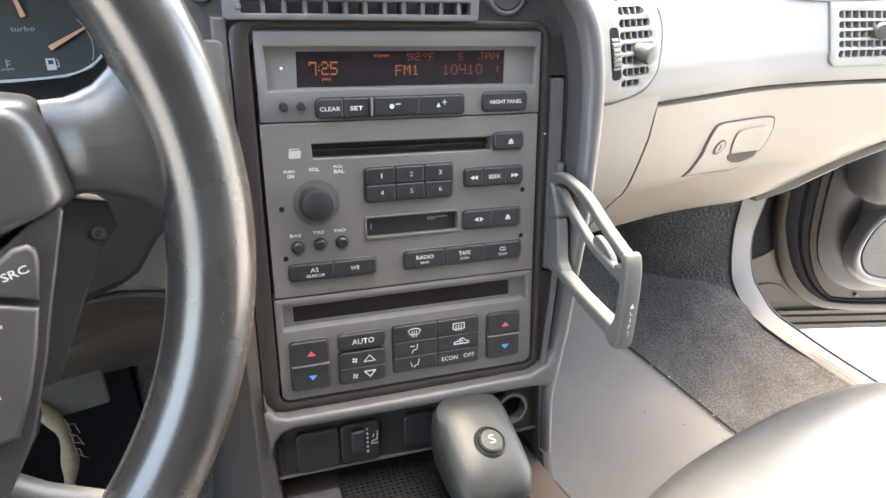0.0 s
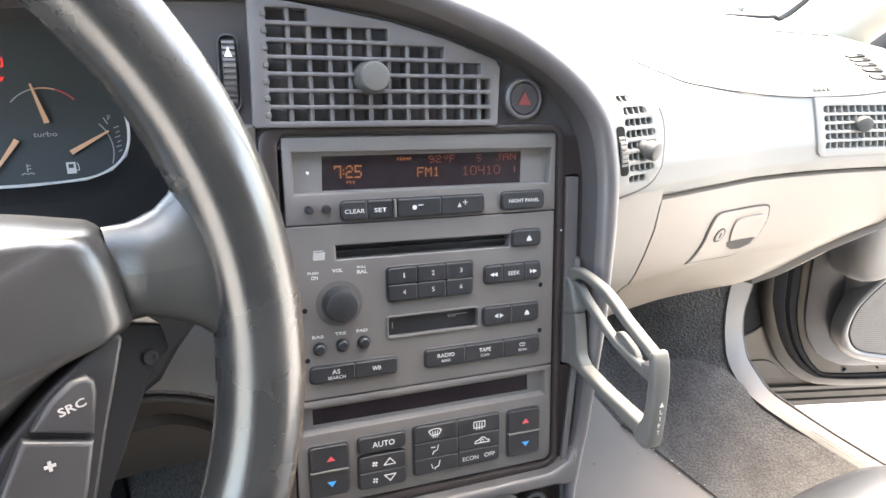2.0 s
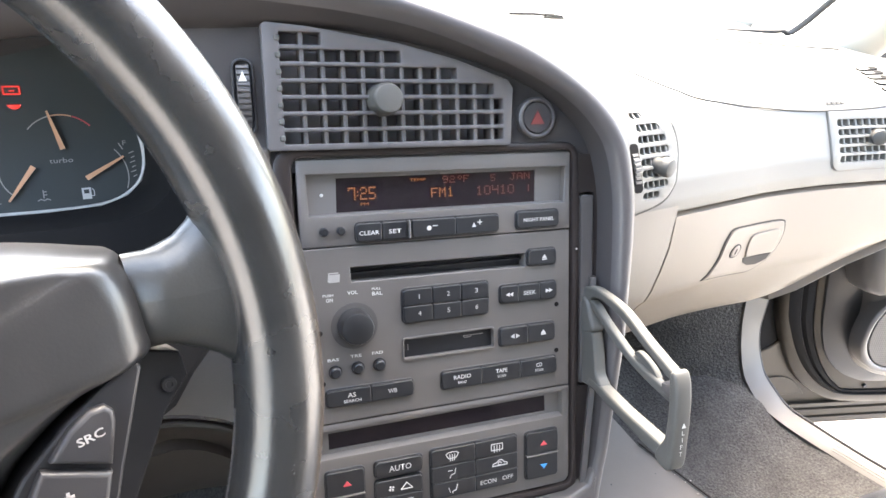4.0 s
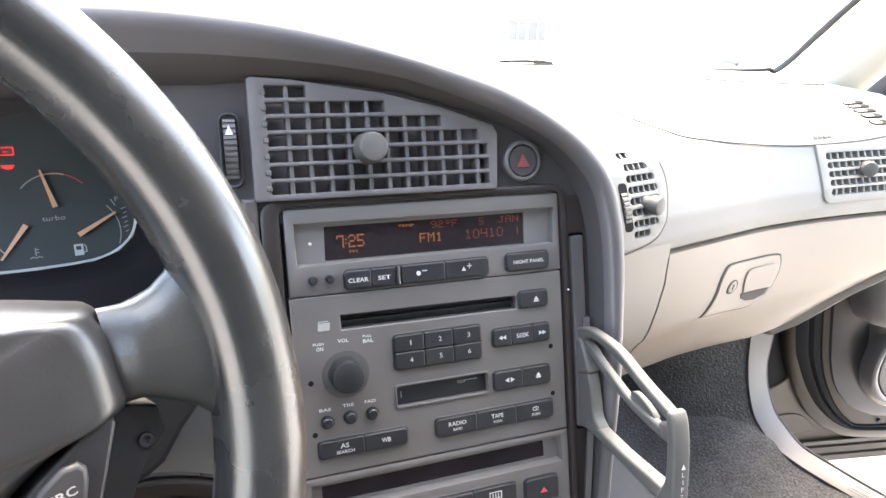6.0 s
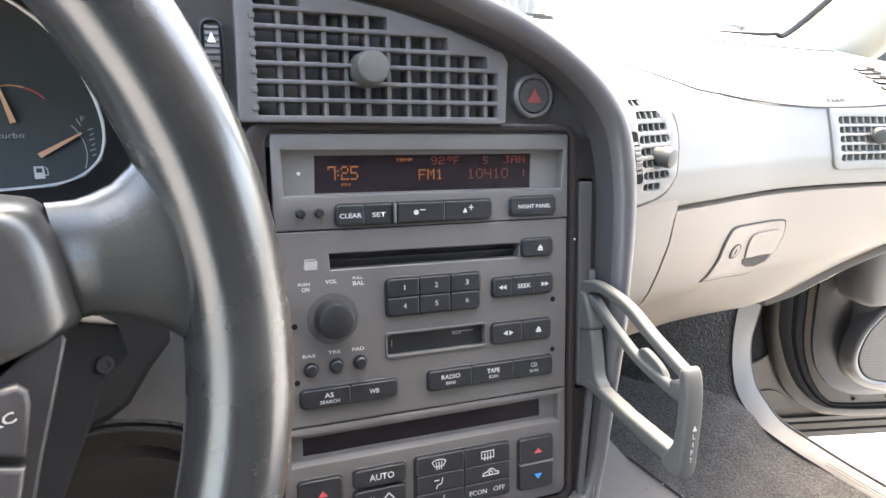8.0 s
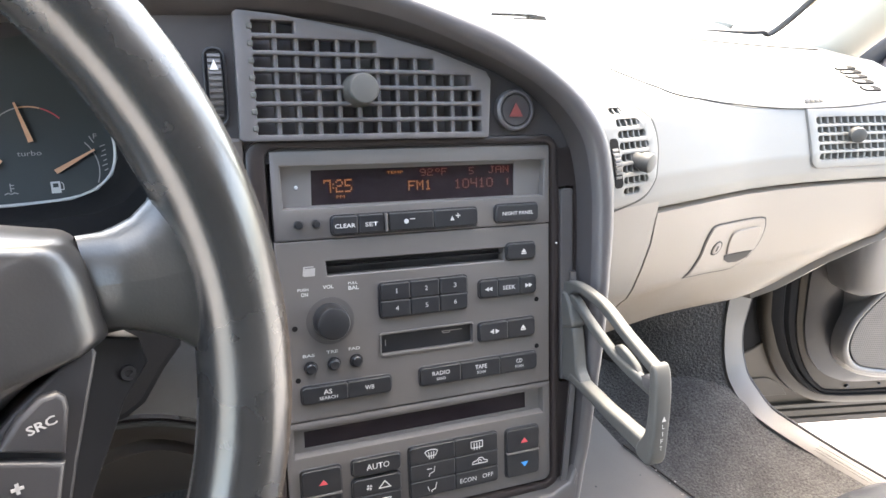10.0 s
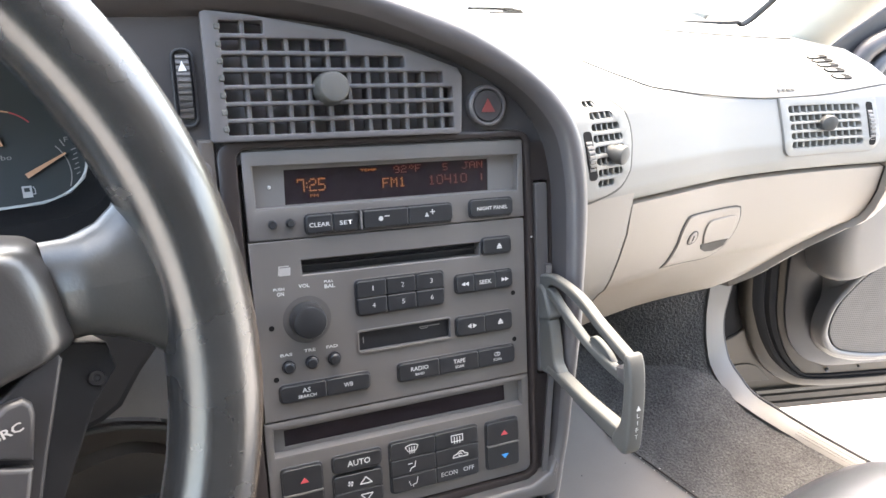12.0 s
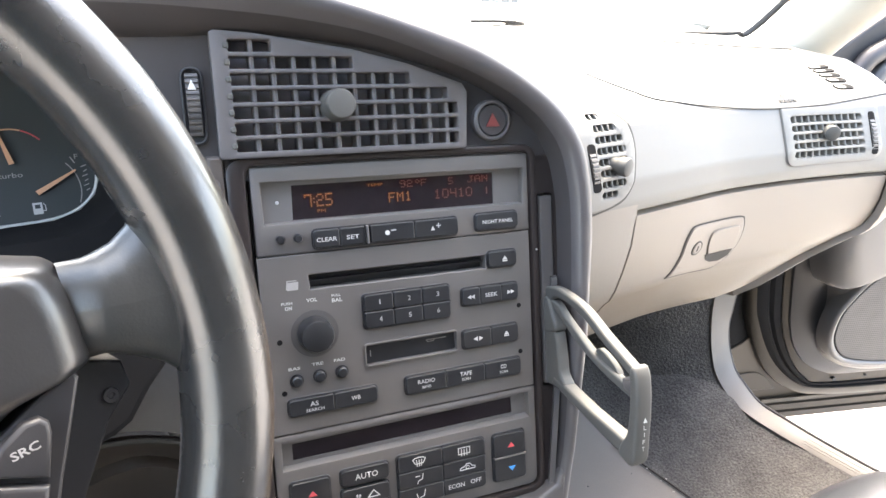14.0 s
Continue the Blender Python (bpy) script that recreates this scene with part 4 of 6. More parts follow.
for txt, cx, cz, w_, h_, m in (("7:25", -0.0598, 0.0856, 0.0175, 0.0080, AMBER), ("92\u00b0F", 0.0022, 0.0918, 0.0185, 0.0046, AMBER_DIM), ("5", 0.0285, 0.0916, 0.0034, 0.0046, AMBER_DIM), ("JAN", 0.0480, 0.0918, 0.0150, 0.0046, AMBER_DIM), ("FM1", -0.0072, 0.0838, 0.0155, 0.0062, AMBER), ("10410", 0.0300, 0.0836, 0.0275, 0.0062, AMBER_DIM)):
    part("lettering", dots(txt, cx, cz, w_, h_, YS), m, scr, normals=False)
part("symbol", strokes([[(0.0545, 0.0815), (0.0545, 0.0855)]], 0.0008, YS), AMBER_DIM, scr)
part("sensor_pin", lathe([(0, 0.0052), (0.0008, 0.0054), (0.0011, 0.006), (0.0011, 0.0072)], (-0.085, 0, 0.0857), 10), PRINT, sid)
for kx in (-0.0859, -0.0756):
    part("knob", lathe([(0, -0.0045), (0.0019, -0.0045), (0.0025, -0.0035), (0.0027, 0.002)], (kx, 0, 0.0643), 14), BUTTON, sid)
well(sid, -0.0666, 0.0284, 0.0568, 0.0682)
for a, b, txt in ((-0.0666, -0.0507, "CLEAR"), (-0.0503, -0.0345, "SET"), (-0.0312, -0.0022, ""), (-0.0018, 0.0284, "")):
    bt = button(sid, a, b, 0.0570, 0.0681)
    if txt:
        say(bt, txt, (a + b) / 2, 0.0622, 0.0125 if txt == "CLEAR" else 0.008, 0.0026, TOP, bold=0.01)
    else:
        c = (a + b) / 2
        if a < -0.02:
            symbols(bt, lathe([(0, TOP - 0.0003), (0.0015, TOP - 0.0003), (0.0015, TOP)], (c - 0.0035, 0, 0.0625), 12), strokes([[(c - 0.001, 0.0638), (c + 0.002, 0.0638)]], 0.0006, TOP))
        else:
            symbols(bt, prism(tri(c - 0.003, 0.0625, 0.0028, 0.0028), TOP - 0.0003, TOP), strokes([[(c - 0.0004, 0.064), (c + 0.0024, 0.064)], [(c + 0.001, 0.0626), (c + 0.001, 0.0654)]], 0.0006, TOP))
part("divider", box(-0.0336, -0.0325, -0.0045, 0.001, 0.0570, 0.0683, 0.0003, 1), FACE_LIGHT, sid)
well(sid, 0.0413, 0.0726, 0.0573, 0.0687)
say(button(sid, 0.0413, 0.0726, 0.0575, 0.0687), "NIGHT PANEL", 0.057, 0.0631, 0.0225, 0.0024, TOP, bold=0.01)

# ---- radio
radio = thing("car_radio", "grey car radio with cassette and disc slots", "car radio", PM, (-0.009, 0, -0.057))
part("faceplate", prism([(-0.1005, -0.0568), (0.082, -0.0568), (0.082, 0.0542), (-0.1005, 0.0542)], 0.0, 0.012, 0.0006, hole=[[(-0.0705, 0.0322), (0.0478, 0.0315), (0.0482, 0.0402), (-0.071, 0.0412)], rounded(-0.0389, 0.0237, -0.0214, -0.0086, 0.0012)]), FACE, radio)
part("disc_slot", join(prism([(-0.0705, 0.0322), (0.0478, 0.0315), (0.0482, 0.0402), (-0.071, 0.0412)], 0.009, 0.0112), prism([(-0.07, 0.0362), (0.047, 0.0357), (0.047, 0.0366), (-0.07, 0.0371)], 0.004, 0.010)), BLACK, radio, "black disc slot")
well(radio, 0.0492, 0.0705, 0.0318, 0.0426)
b = button(radio, 0.0492, 0.0705, 0.0320, 0.0425)
EJECT = lambda cx, cz: (prism(tri(cx, cz + 0.0005, 0.0036, 0.0024), TOP - 0.0003, TOP), prism([(cx - 0.0018, cz - 0.0019), (cx + 0.0018, cz - 0.0019), (cx + 0.0018, cz - 0.0011), (cx - 0.0018, cz - 0.0011)], TOP - 0.0003, TOP))
symbols(b, *EJECT(0.0612, 0.0372))
part("disc_symbol", join(prism([(-0.0845, 0.0330), (-0.0780, 0.0330), (-0.0775, 0.0378), (-0.0838, 0.0378)], -0.0003, 0.0), prism([(-0.0852, 0.0336), (-0.0845, 0.0336), (-0.0838, 0.0384), (-0.0785, 0.0384), (-0.0785, 0.0390), (-0.0845, 0.0390)], -0.0003, 0.0)), PRINT_DIM, radio)
for txt, cx, cz, w_, h_ in (("PUSH", -0.0855, 0.0252, 0.0065, 0.0017), ("ON", -0.0848, 0.0222, 0.0042, 0.0024), ("VOL", -0.0704, 0.0257, 0.0066, 0.0023), ("PULL", -0.0552, 0.0267, 0.0058, 0.0016), ("BAL", -0.0548, 0.0237, 0.0066, 0.0024)):
    say(radio, txt, cx, cz, w_, h_, 0.0, PRINT, 0.02)
part("knob_dish", lathe([(0.0146, 0.0003), (0.0147, -0.0002), (0.0140, -0.0004), (0.0126, 0.0), (0.0110, -0.0006), (0.0, -0.0006)], (-0.0700, 0, 0.0046), 36), DISH_SHADE, radio)
knob = part("volume_knob", lathe([(0, -0.0125), (0.0084, -0.0125), (0.0095, -0.0120), (0.0100, -0.0108), (0.0104, -0.004), (0.0108, 0.0)], (-0.0702, 0, 0.0052), 40), BUTTON, radio, "round rubbery black volume knob")
well(radio, -0.0388, 0.0202, 0.0026, 0.0245)
for r in range(2):
    for c in range(3):
        a = -0.0388 + 0.01967 * c
        z0 = 0.01365 - 0.011 * r
        b = button(radio, a + 0.0002, a + 0.0194, z0 + 0.0001, z0 + 0.0107)
        say(b, "%d" % (c + 1 + 3 * r), a + 0.0105, z0 + 0.0057, 0.0020 if c or r else 0.0007, 0.0030, TOP)
well(radio, 0.0288, 0.0707, 0.0079, 0.0198)
for a, b_, k in ((0.0288, 0.0418, "l"), (0.0420, 0.0578, "s"), (0.0580, 0.0707, "r")):
    b = button(radio, a, b_, 0.0081, 0.0196)
    c = (a + b_) / 2
    if k == "s":
        say(b, "SEEK", c, 0.0138, 0.0092, 0.0028, TOP, bold=0.01)
    else:
        s = -1 if k == "l" else 1
        symbols(b, *[prism([(c + s * (0.0017 + o), 0.0138), (c + s * (-0.0009 + o), 0.0152), (c + s * (-0.0009 + o), 0.0124)][:: s], TOP - 0.0003, TOP) for o in (-0.0013, 0.0013)])
slot = part("cassette_slot", prism(rounded(-0.0400, 0.0245, -0.0228, -0.0072, 0.0022), -0.0012, 0.001, 0.0006, hole=rounded(-0.0388, 0.0236, -0.0212, -0.0086, 0.0012)), FACE, radio)
part("cassette_door", box(-0.0395, 0.0242, 0.0035, 0.0055, -0.0218, -0.0080), BLACK, slot, "black cassette flap")
symbols(slot, strokes([[(-0.0352, -0.0168), (-0.0352, -0.0130)]], 0.0005, 0.0033), strokes([[(0.0035, -0.0122), (0.0175, -0.0122)], [(0.0035, -0.0122), (0.0042, -0.0134), (0.0085, -0.0134), (0.0092, -0.0122)]], 0.0005, 0.0033), mat=PRINT_DIM)
well(radio, 0.0280, 0.0696, -0.0217, -0.0090)
b = button(radio, 0.0280, 0.0487, -0.0215, -0.0092)
symbols(b, *[prism([(0.0388 + s * 0.0034, -0.0153), (0.0388 + s * 0.0006, -0.0137), (0.0388 + s * 0.0006, -0.0169)][:: s], TOP - 0.0003, TOP) for s in (1, -1)])
b = button(radio, 0.0489, 0.0696, -0.0215, -0.0092)
symbols(b, *EJECT(0.0602, -0.0150))
for txt, kx, kz in (("BAS", -0.0836, -0.0234), ("TRE", -0.0693, -0.0226), ("FAD", -0.0554, -0.0224)):
    say(radio, txt, kx - 0.0008, kz + 0.0078, 0.0072, 0.0019, 0.0, PRINT, 0.02)
    part("knob_collar", lathe([(0.0043, 0.0002), (0.0043, -0.0006), (0.0034, -0.0007), (0.0, -0.0007)], (kx, 0, kz), 18), BLACK, radio)
    part("knob", lathe([(0, -0.0040), (0.0026, -0.0039), (0.0033, -0.0032), (0.0034, 0.0)], (kx, 0, kz), 18), BUTTON, radio)
well(radio, -0.09, -0.0338, -0.0455, -0.035)
b = button(radio, -0.09, -0.0621, -0.0455, -0.035)
say(b, "AS", -0.0745, -0.0387, 0.0052, 0.0030, TOP, bold=0.01)
say(b, "SEARCH", -0.0742, -0.0425, 0.0112, 0.0020, TOP, PRINT, 0.01)
b = button(radio, -0.0619, -0.0338, -0.0455, -0.035)
say(b, "WB", -0.0482, -0.0400, 0.0058, 0.0028, TOP, bold=0.01)
well(radio, -0.0143, 0.0708, -0.0457, -0.0337)
for a, b_, t1, t2, w1 in ((-0.0143, 0.0138, "RADIO", "BAND", 0.0122), (0.0140, 0.0426, "TAPE", "SCAN", 0.0086), (0.0428, 0.0708, "CD", "SCAN", 0.0046)):
    b = button(radio, a, b_, -0.0456, -0.0338)
    c = (a + b_) / 2
    say(b, t1, c, -0.0380, w1, 0.0028, TOP, bold=0.01)
    say(b, t2, c, -0.0418, 0.0062, 0.0018, TOP, PRINT, 0.01)
for hx, hz in ((-0.0916, 0.0019), (-0.0915, -0.0304), (0.0721, 0.0026), (0.072, -0.0305)):
    # Proud dark discs; the shade inside the holes is their colour.
    part("release_hole_disc", lathe([(0, -0.0002), (0.0016, -0.0002), (0.0018, 0.0002)], (hx, 0, hz), 14), MATT_BLACK, radio)

# ---- climate control
acc = thing("climate_control", "grey climate control unit with temperature and fan buttons", "climate control", PM, (-0.009, 0, -0.131))
part("faceplate", prism(corners(-0.1015, 0.0825, -0.1312, -0.0575, (0.006, 0.0008, 0.0008, 0.006)), 0.0, 0.012, 0.0012, hole=[(-0.0965, -0.0805), (0.0770, -0.0800), (0.0765, -0.0617), (-0.0960, -0.0622)]), FACE, acc)
part("recess", join(prism([(-0.097, -0.0812), (0.0775, -0.0808), (0.0775, -0.0608), (-0.097, -0.0614)], 0.006, 0.009, hole=[(-0.0893, -0.0768), (0.0662, -0.0768), (0.0658, -0.0650), (-0.0893, -0.0658)]), thick(sheet([[(-0.0965, 0.0004, -0.0805), (0.0770, 0.0004, -0.0800)], [(-0.0965, 0.0065, -0.0790), (0.0770, 0.0065, -0.0786)]]), 0.0008, (-0.14, -0.4, 0.1))), FACE_LIGHT, acc)
part("screen", box(-0.0905, 0.0668, 0.0068, 0.0088, -0.0775, -0.0645), SCREEN, acc, "dark unlit climate display")
for x0, x1, z0, z1 in ((-0.0937, -0.0690, -0.1236, -0.0885), (0.0468, 0.0718, -0.1224, -0.0875)):
    well(acc, x0, x1, z0, z1)
    zm = (z0 + z1) / 2 + 0.0004
    part("divider", box(x0, x1, -0.0036, 0.0, zm - 0.0004, zm + 0.0004), FACE_LIGHT, acc)
    for a, c, up, m in ((zm + 0.0005, z1 - 0.0001, True, RED), (z0 + 0.0001, zm - 0.0005, False, BLUE)):
        b = button(acc, x0, x1, a, c)
        mark(b, tri((x0 + x1) / 2 + 0.001, (a + c) / 2 - 0.0003, 0.0055, 0.0034, up), TOP, m)
well(acc, -0.0617, -0.0298, -0.0985, -0.0878)
say(button(acc, -0.0617, -0.0298, -0.0985, -0.0878), "AUTO", -0.0452, -0.0931, 0.0152, 0.0040, TOP, bold=0.01)
well(acc, -0.0620, -0.0302, -0.1244, -0.1008)
FAN = lambda cx, cz: join(*[prism([(cx + 0.0019 * math.cos(radians(a + d)) * k, cz + 0.0019 * math.sin(radians(a + d)) * k) for d, k in ((0, 0.15), (-10, 1.0), (20, 1.05), (45, 0.85))], TOP - 0.0003, TOP) for a in (20, 110, 200, 290)])
for z0, z1, up in ((-0.1124, -0.1009, True), (-0.1243, -0.1127, False)):
    b = button(acc, -0.0620, -0.0302, z0, z1)
    c = (z0 + z1) / 2
    part("symbol", FAN(-0.0515, c - 0.0003), PRINT, b)
    t = tri(-0.0412, c, 0.0078, 0.0044, up)
    part("symbol", strokes([t + t[:1]], 0.0006, TOP), PRINT, b)
well(acc, -0.0237, 0.0400, -0.1222, -0.0867)
grid_x, grid_z = (-0.0237, 0.0080, 0.0400), (-0.0867, -0.0988, -0.1106, -0.1222)
for r in range(3):
    for c in range(2):
        b = button(acc, grid_x[c] + 0.0001, grid_x[c + 1] - 0.0001, grid_z[r + 1] + 0.0002, grid_z[r] - 0.0001)
        cx, cz = (grid_x[c] + grid_x[c + 1]) / 2, (grid_z[r] + grid_z[r + 1]) / 2
        if (r, c) == (0, 0):
            cx -= 0.001
            lines = [[(cx - 0.0045, cz + 0.0018), (cx - 0.003, cz + 0.0028), (cx, cz + 0.0032), (cx + 0.003, cz + 0.0028), (cx + 0.0045, cz + 0.0018), (cx + 0.0028, cz - 0.0012), (cx - 0.0028, cz - 0.0012), (cx - 0.0045, cz + 0.0018)]] + [[(cx + o, cz + 0.0014), (cx + o * 0.8, cz - 0.0030)] for o in (-0.0018, 0, 0.0018)]
        elif (r, c) == (0, 1):
            lines = [[(cx - 0.0042, cz - 0.0018), (cx - 0.0042, cz + 0.0026), (cx + 0.0042, cz + 0.0026), (cx + 0.0042, cz - 0.0018), (cx - 0.0042, cz - 0.0018)]] + [[(cx + o, cz + 0.0014), (cx + o, cz - 0.0032)] for o in (-0.002, 0, 0.002)]
        elif c == 0:
            lines = [[(cx + 0.0012, cz + 0.003), (cx + 0.0005, cz - 0.0006), (cx - 0.0022, cz - 0.0014), (cx - 0.003, cz - 0.0034)], [(cx - 0.004, cz + (0.0018 if r == 1 else -0.003)), (cx - 0.0012, cz + (0.0018 if r == 1 else -0.003))]]
            if r == 2:
                lines = [[(cx + 0.0022, cz + 0.003), (cx + 0.0012, cz - 0.001), (cx - 0.0016, cz - 0.0018), (cx - 0.0012, cz - 0.003)], [(cx - 0.004, cz + 0.0012), (cx - 0.003, cz - 0.002)]]
        elif r == 1:
            cx += 0.002
            lines = [[(cx - 0.0055, cz - 0.0016), (cx - 0.005, cz), (cx - 0.0025, cz + 0.0006), (cx - 0.0005, cz + 0.0024), (cx + 0.002, cz + 0.0022), (cx + 0.0032, cz + 0.0004), (cx + 0.0055, cz - 0.0002), (cx + 0.0055, cz - 0.0016), (cx - 0.0055, cz - 0.0016)], arc(cx, cz - 0.0002, 0.0012, 0, 300, 8)]
        else:
            say(b, "ECON", cx - 0.0068, cz, 0.0118, 0.0031, TOP)
            say(b, "OFF", cx + 0.0078, cz + 0.0004, 0.0082, 0.0031, TOP)
            continue
        part("symbol", strokes(lines, 0.0005, TOP), PRINT, b)

# ---- centre vent, hazard button, thumbwheel
cv = thing("air_vent", "dark grey centre air vent with a square grid and round knob", "air vent", PM, (-0.04, 0, 0.114), group="dashboard vents")
v_out = [(-0.1135, 0.1128), (0.0345, 0.1126), (0.0362, 0.1138), (0.0380, 0.1480), (0.0350, 0.1530), (0.0, 0.1650), (-0.035, 0.1735), (-0.09, 0.1818), (-0.1125, 0.1835), (-0.1148, 0.182), (-0.1152, 0.1142)]
V0, VH = 0.1152, 0.0092
ends = [0.031, 0.031, 0.031, 0.0245, 0.0, -0.0355, -0.0822]
v_in = [rounded(-0.1055, xe, V0 + VH * k + 0.0012, V0 + VH * (k + 1) - 0.0012, 0.0008, 2) for k, xe in enumerate(ends)]
part("frame", prism(v_out, -0.005, 0.004, 0.0008, 2, hole=v_in), VENT_TRIM, cv)
part("backing", box(-0.112, 0.036, 0.0095, 0.0115, 0.112, 0.185), VENT_BACK, cv)
for i in range(11):
    x = -0.0932 + 0.01175 * i
    k = max([j for j, xe in enumerate(ends) if xe > x + 0.0005])
    part("slat", box(x - 0.0013, x + 0.0013, -0.0030, 0.0093, V0 - 0.001, V0 + VH * (k + 1) + 0.0005, 0.0005, 1), VENT_TRIM, cv)
for z in [V0 + VH * (i + 0.5) for i in range(7)]:
    part("pivot", box(-0.1082, -0.1050, -0.0058, 0.002, z - 0.0016, z + 0.0016, 0.0006, 1), CUP, cv)
part("knob", lathe([(0, -0.0172), (0.0060, -0.0172), (0.0078, -0.0169), (0.0086, -0.0160), (0.0089, -0.0148), (0.0093, -0.010), (0.0093, -0.006), (0.0098, -0.004), (0.0098, 0.002)], (-0.0466, 0, 0.1412), 28), CUP, cv, "smooth grey vent knob")

hz = thing("hazard_button", "dark round hazard button with a dull red triangle", "button", PM, (0.0545, 0, 0.117))
part("ring", lathe([(0.0132, 0.003), (0.0132, -0.0032), (0.0121, -0.0042), (0.0108, -0.0040), (0.0104, -0.002), (0.0104, 0.002)], (0.0560, 0, 0.1295), 32), HOOD_TRIM, hz)
hc = part("cap", lathe([(0, -0.0030), (0.007, -0.0034), (0.0095, -0.0036), (0.0101, -0.0028), (0.0103, 0.002)], (0.0560, 0, 0.1295), 32), FASCIA, hz)
t = tri(0.0560, 0.1297, 0.0098, 0.0086)
part("symbol", prism(t, -0.0041, -0.0033), surface("dull_red", (0.16, 0.03, 0.028), 0.45, 0.1, 300, 0.0), hc)

tw = thing("thumbwheel", "ribbed black vent thumbwheel with a white arrow", "thumbwheel", PM, (-0.1265, 0, 0.125))
part("slot", prism(rounded(-0.1318, -0.1198, 0.1215, 0.1640, 0.005), -0.0015, 0.004, 0.001, hole=rounded(-0.1303, -0.1213, 0.1230, 0.1625, 0.004)), BLACK, tw)
part("backing", box(-0.131, -0.1205, 0.0012, 0.003, 0.123, 0.163), PIT, tw)
part("wheel", ribbed(-0.1292, -0.1226, 0.126, 0.1610, 11, -0.001, 0.005), RIM_TRIM, tw)
part("arrow", prism(tri(-0.1262, 0.1540, 0.0044, 0.0055), -0.0062, -0.0050), PRINT, tw)
bs = thing("dash_switch", "plain dark grey blank switch beside the display", "switch", PM, (-0.124, 0, 0.06))
part("cap", prism(rounded(-0.1285, -0.1165, 0.055, 0.1025, 0.004), -0.005, 0.004, 0.0015), RIM_TRIM, bs)
part("lower_cap", prism(rounded(-0.1285, -0.1165, 0.015, 0.0535, 0.003), -0.004, 0.004, 0.0015), RIM_TRIM, bs)

# ---- swing-out cup holder: it stands out from the stack, edge on
cup = thing("cup_holder", "pale grey folding cup holder swung out of its slot", "cup holder", PM, (0.095, 0, -0.06))
CX = 0.097
SIDE = Matrix(((0, -1, 0, CX), (1, 0, 0, 0), (0, 0, 1, 0), (0, 0, 0, 1)))  # stands an (x, z) outline up in the (y, z) plane
curve = lambda pts, n=4: [(p.x, p.z) for p in spline([(a, 0, b) for a, b in pts], n)]
arm_top = curve([(0.006, 0.003), (0.003, 0.0110), (-0.006, 0.0142), (-0.020, 0.0140), (-0.0465, 0.0070), (-0.070, -0.0060), (-0.0962, -0.0188)])
arm_low = curve([(-0.0950, -0.0258), (-0.068, -0.0125), (-0.046, -0.0005), (-0.028, 0.0058), (-0.0150, 0.0075), (-0.0085, 0.0050), (-0.004, -0.001)])
part("upper_arm", moved(slab(arm_top + arm_low, -0.0036, 0.0036, 0.0018, 4), SIDE), CUP, cup)
strap_top = curve([(-0.004, 0.0065), (-0.0145, 0.0030), (-0.0230, -0.0035), (-0.0400, -0.0135), (-0.0600, -0.0235), (-0.0950, -0.0330)])
strap_low = curve([(-0.0950, -0.0392), (-0.0700, -0.0325), (-0.0500, -0.0250), (-0.0300, -0.0145), (-0.0150, -0.0045), (-0.006, 0.0005)])
part("inner_strap", moved(slab(strap_top + strap_low, -0.0030, 0.0030, 0.0012, 3), SIDE), CUP, cup)
part("latch", moved(slab(curve([(-0.0540, -0.0200), (-0.0580, -0.0175), (-0.0650, -0.0195), (-0.0740, -0.0245), (-0.0780, -0.0290)]) + [(-0.0755, -0.0300), (-0.0620, -0.0250)], -0.0040, 0.0004, 0.0008, 3), SIDE), CUP, cup)
part("hook", moved(slab([(-0.0860, -0.0275), (-0.0950, -0.0270), (-0.0950, -0.0360), (-0.0875, -0.0335)], -0.0045, 0.0045, 0.0012, 2), SIDE), RIM_TRIM, cup)
part("end_bar", moved(slab(curve([(-0.0962, -0.0172), (-0.0990, -0.0180), (-0.1010, -0.0235), (-0.1018, -0.0340), (-0.1010, -0.0480), (-0.0992, -0.0640), (-0.0978, -0.0745), (-0.0945, -0.0795), (-0.0890, -0.0790), (-0.0830, -0.0755), (-0.0845, -0.0690), (-0.0905, -0.0610), (-0.0930, -0.0500), (-0.0942, -0.0360), (-0.0940, -0.0240)], 3) + [(-0.0946, -0.0190)], -0.0056, 0.0056, 0.0020, 4), SIDE), CUP, cup)
part("lower_arm", moved(slab([(-0.010, -0.0495), (-0.0200, -0.0515), (-0.0500, -0.0590), (-0.0880, -0.0655), (-0.0880, -0.0760), (-0.0680, -0.0718), (-0.0300, -0.0618), (-0.0060, -0.0552)], -0.0050, 0.0050, 0.0020, 4), SIDE), CUP, cup)
part("pivot_cap", moved(slab(curve([(0.008, 0.004), (-0.002, 0.0065), (-0.0070, 0.0030), (-0.0120, -0.0080), (-0.0142, -0.0140), (-0.0120, -0.0175), (-0.0030, -0.0195), (0.008, -0.0220)], 3), -0.0052, 0.0052, 0.0020, 3), SIDE), CUP, cup)
part("stem", moved(slab(curve([(0.006, -0.0180), (-0.0110, -0.0165), (-0.0145, -0.0220), (-0.0165, -0.0340), (-0.0180, -0.0460), (-0.0235, -0.0525), (-0.0180, -0.0575), (-0.0040, -0.0575), (0.0056, -0.0560), (0.0015, -0.0430), (0.0030, -0.0290)], 3), -0.0045, 0.0045, 0.0018, 3), SIDE), CUP, cup)
LIFT_AT = lambda z: -0.1012 + (z + 0.048) * -0.125 - 0.0006  # the bar's front edge
part("lift_arrow", moved(prism(tri(0, 0, 0.0028, 0.0030), -0.0002, 0.0), Matrix.Translation((CX, LIFT_AT(-0.0490), -0.0490))), PRINT, cup)
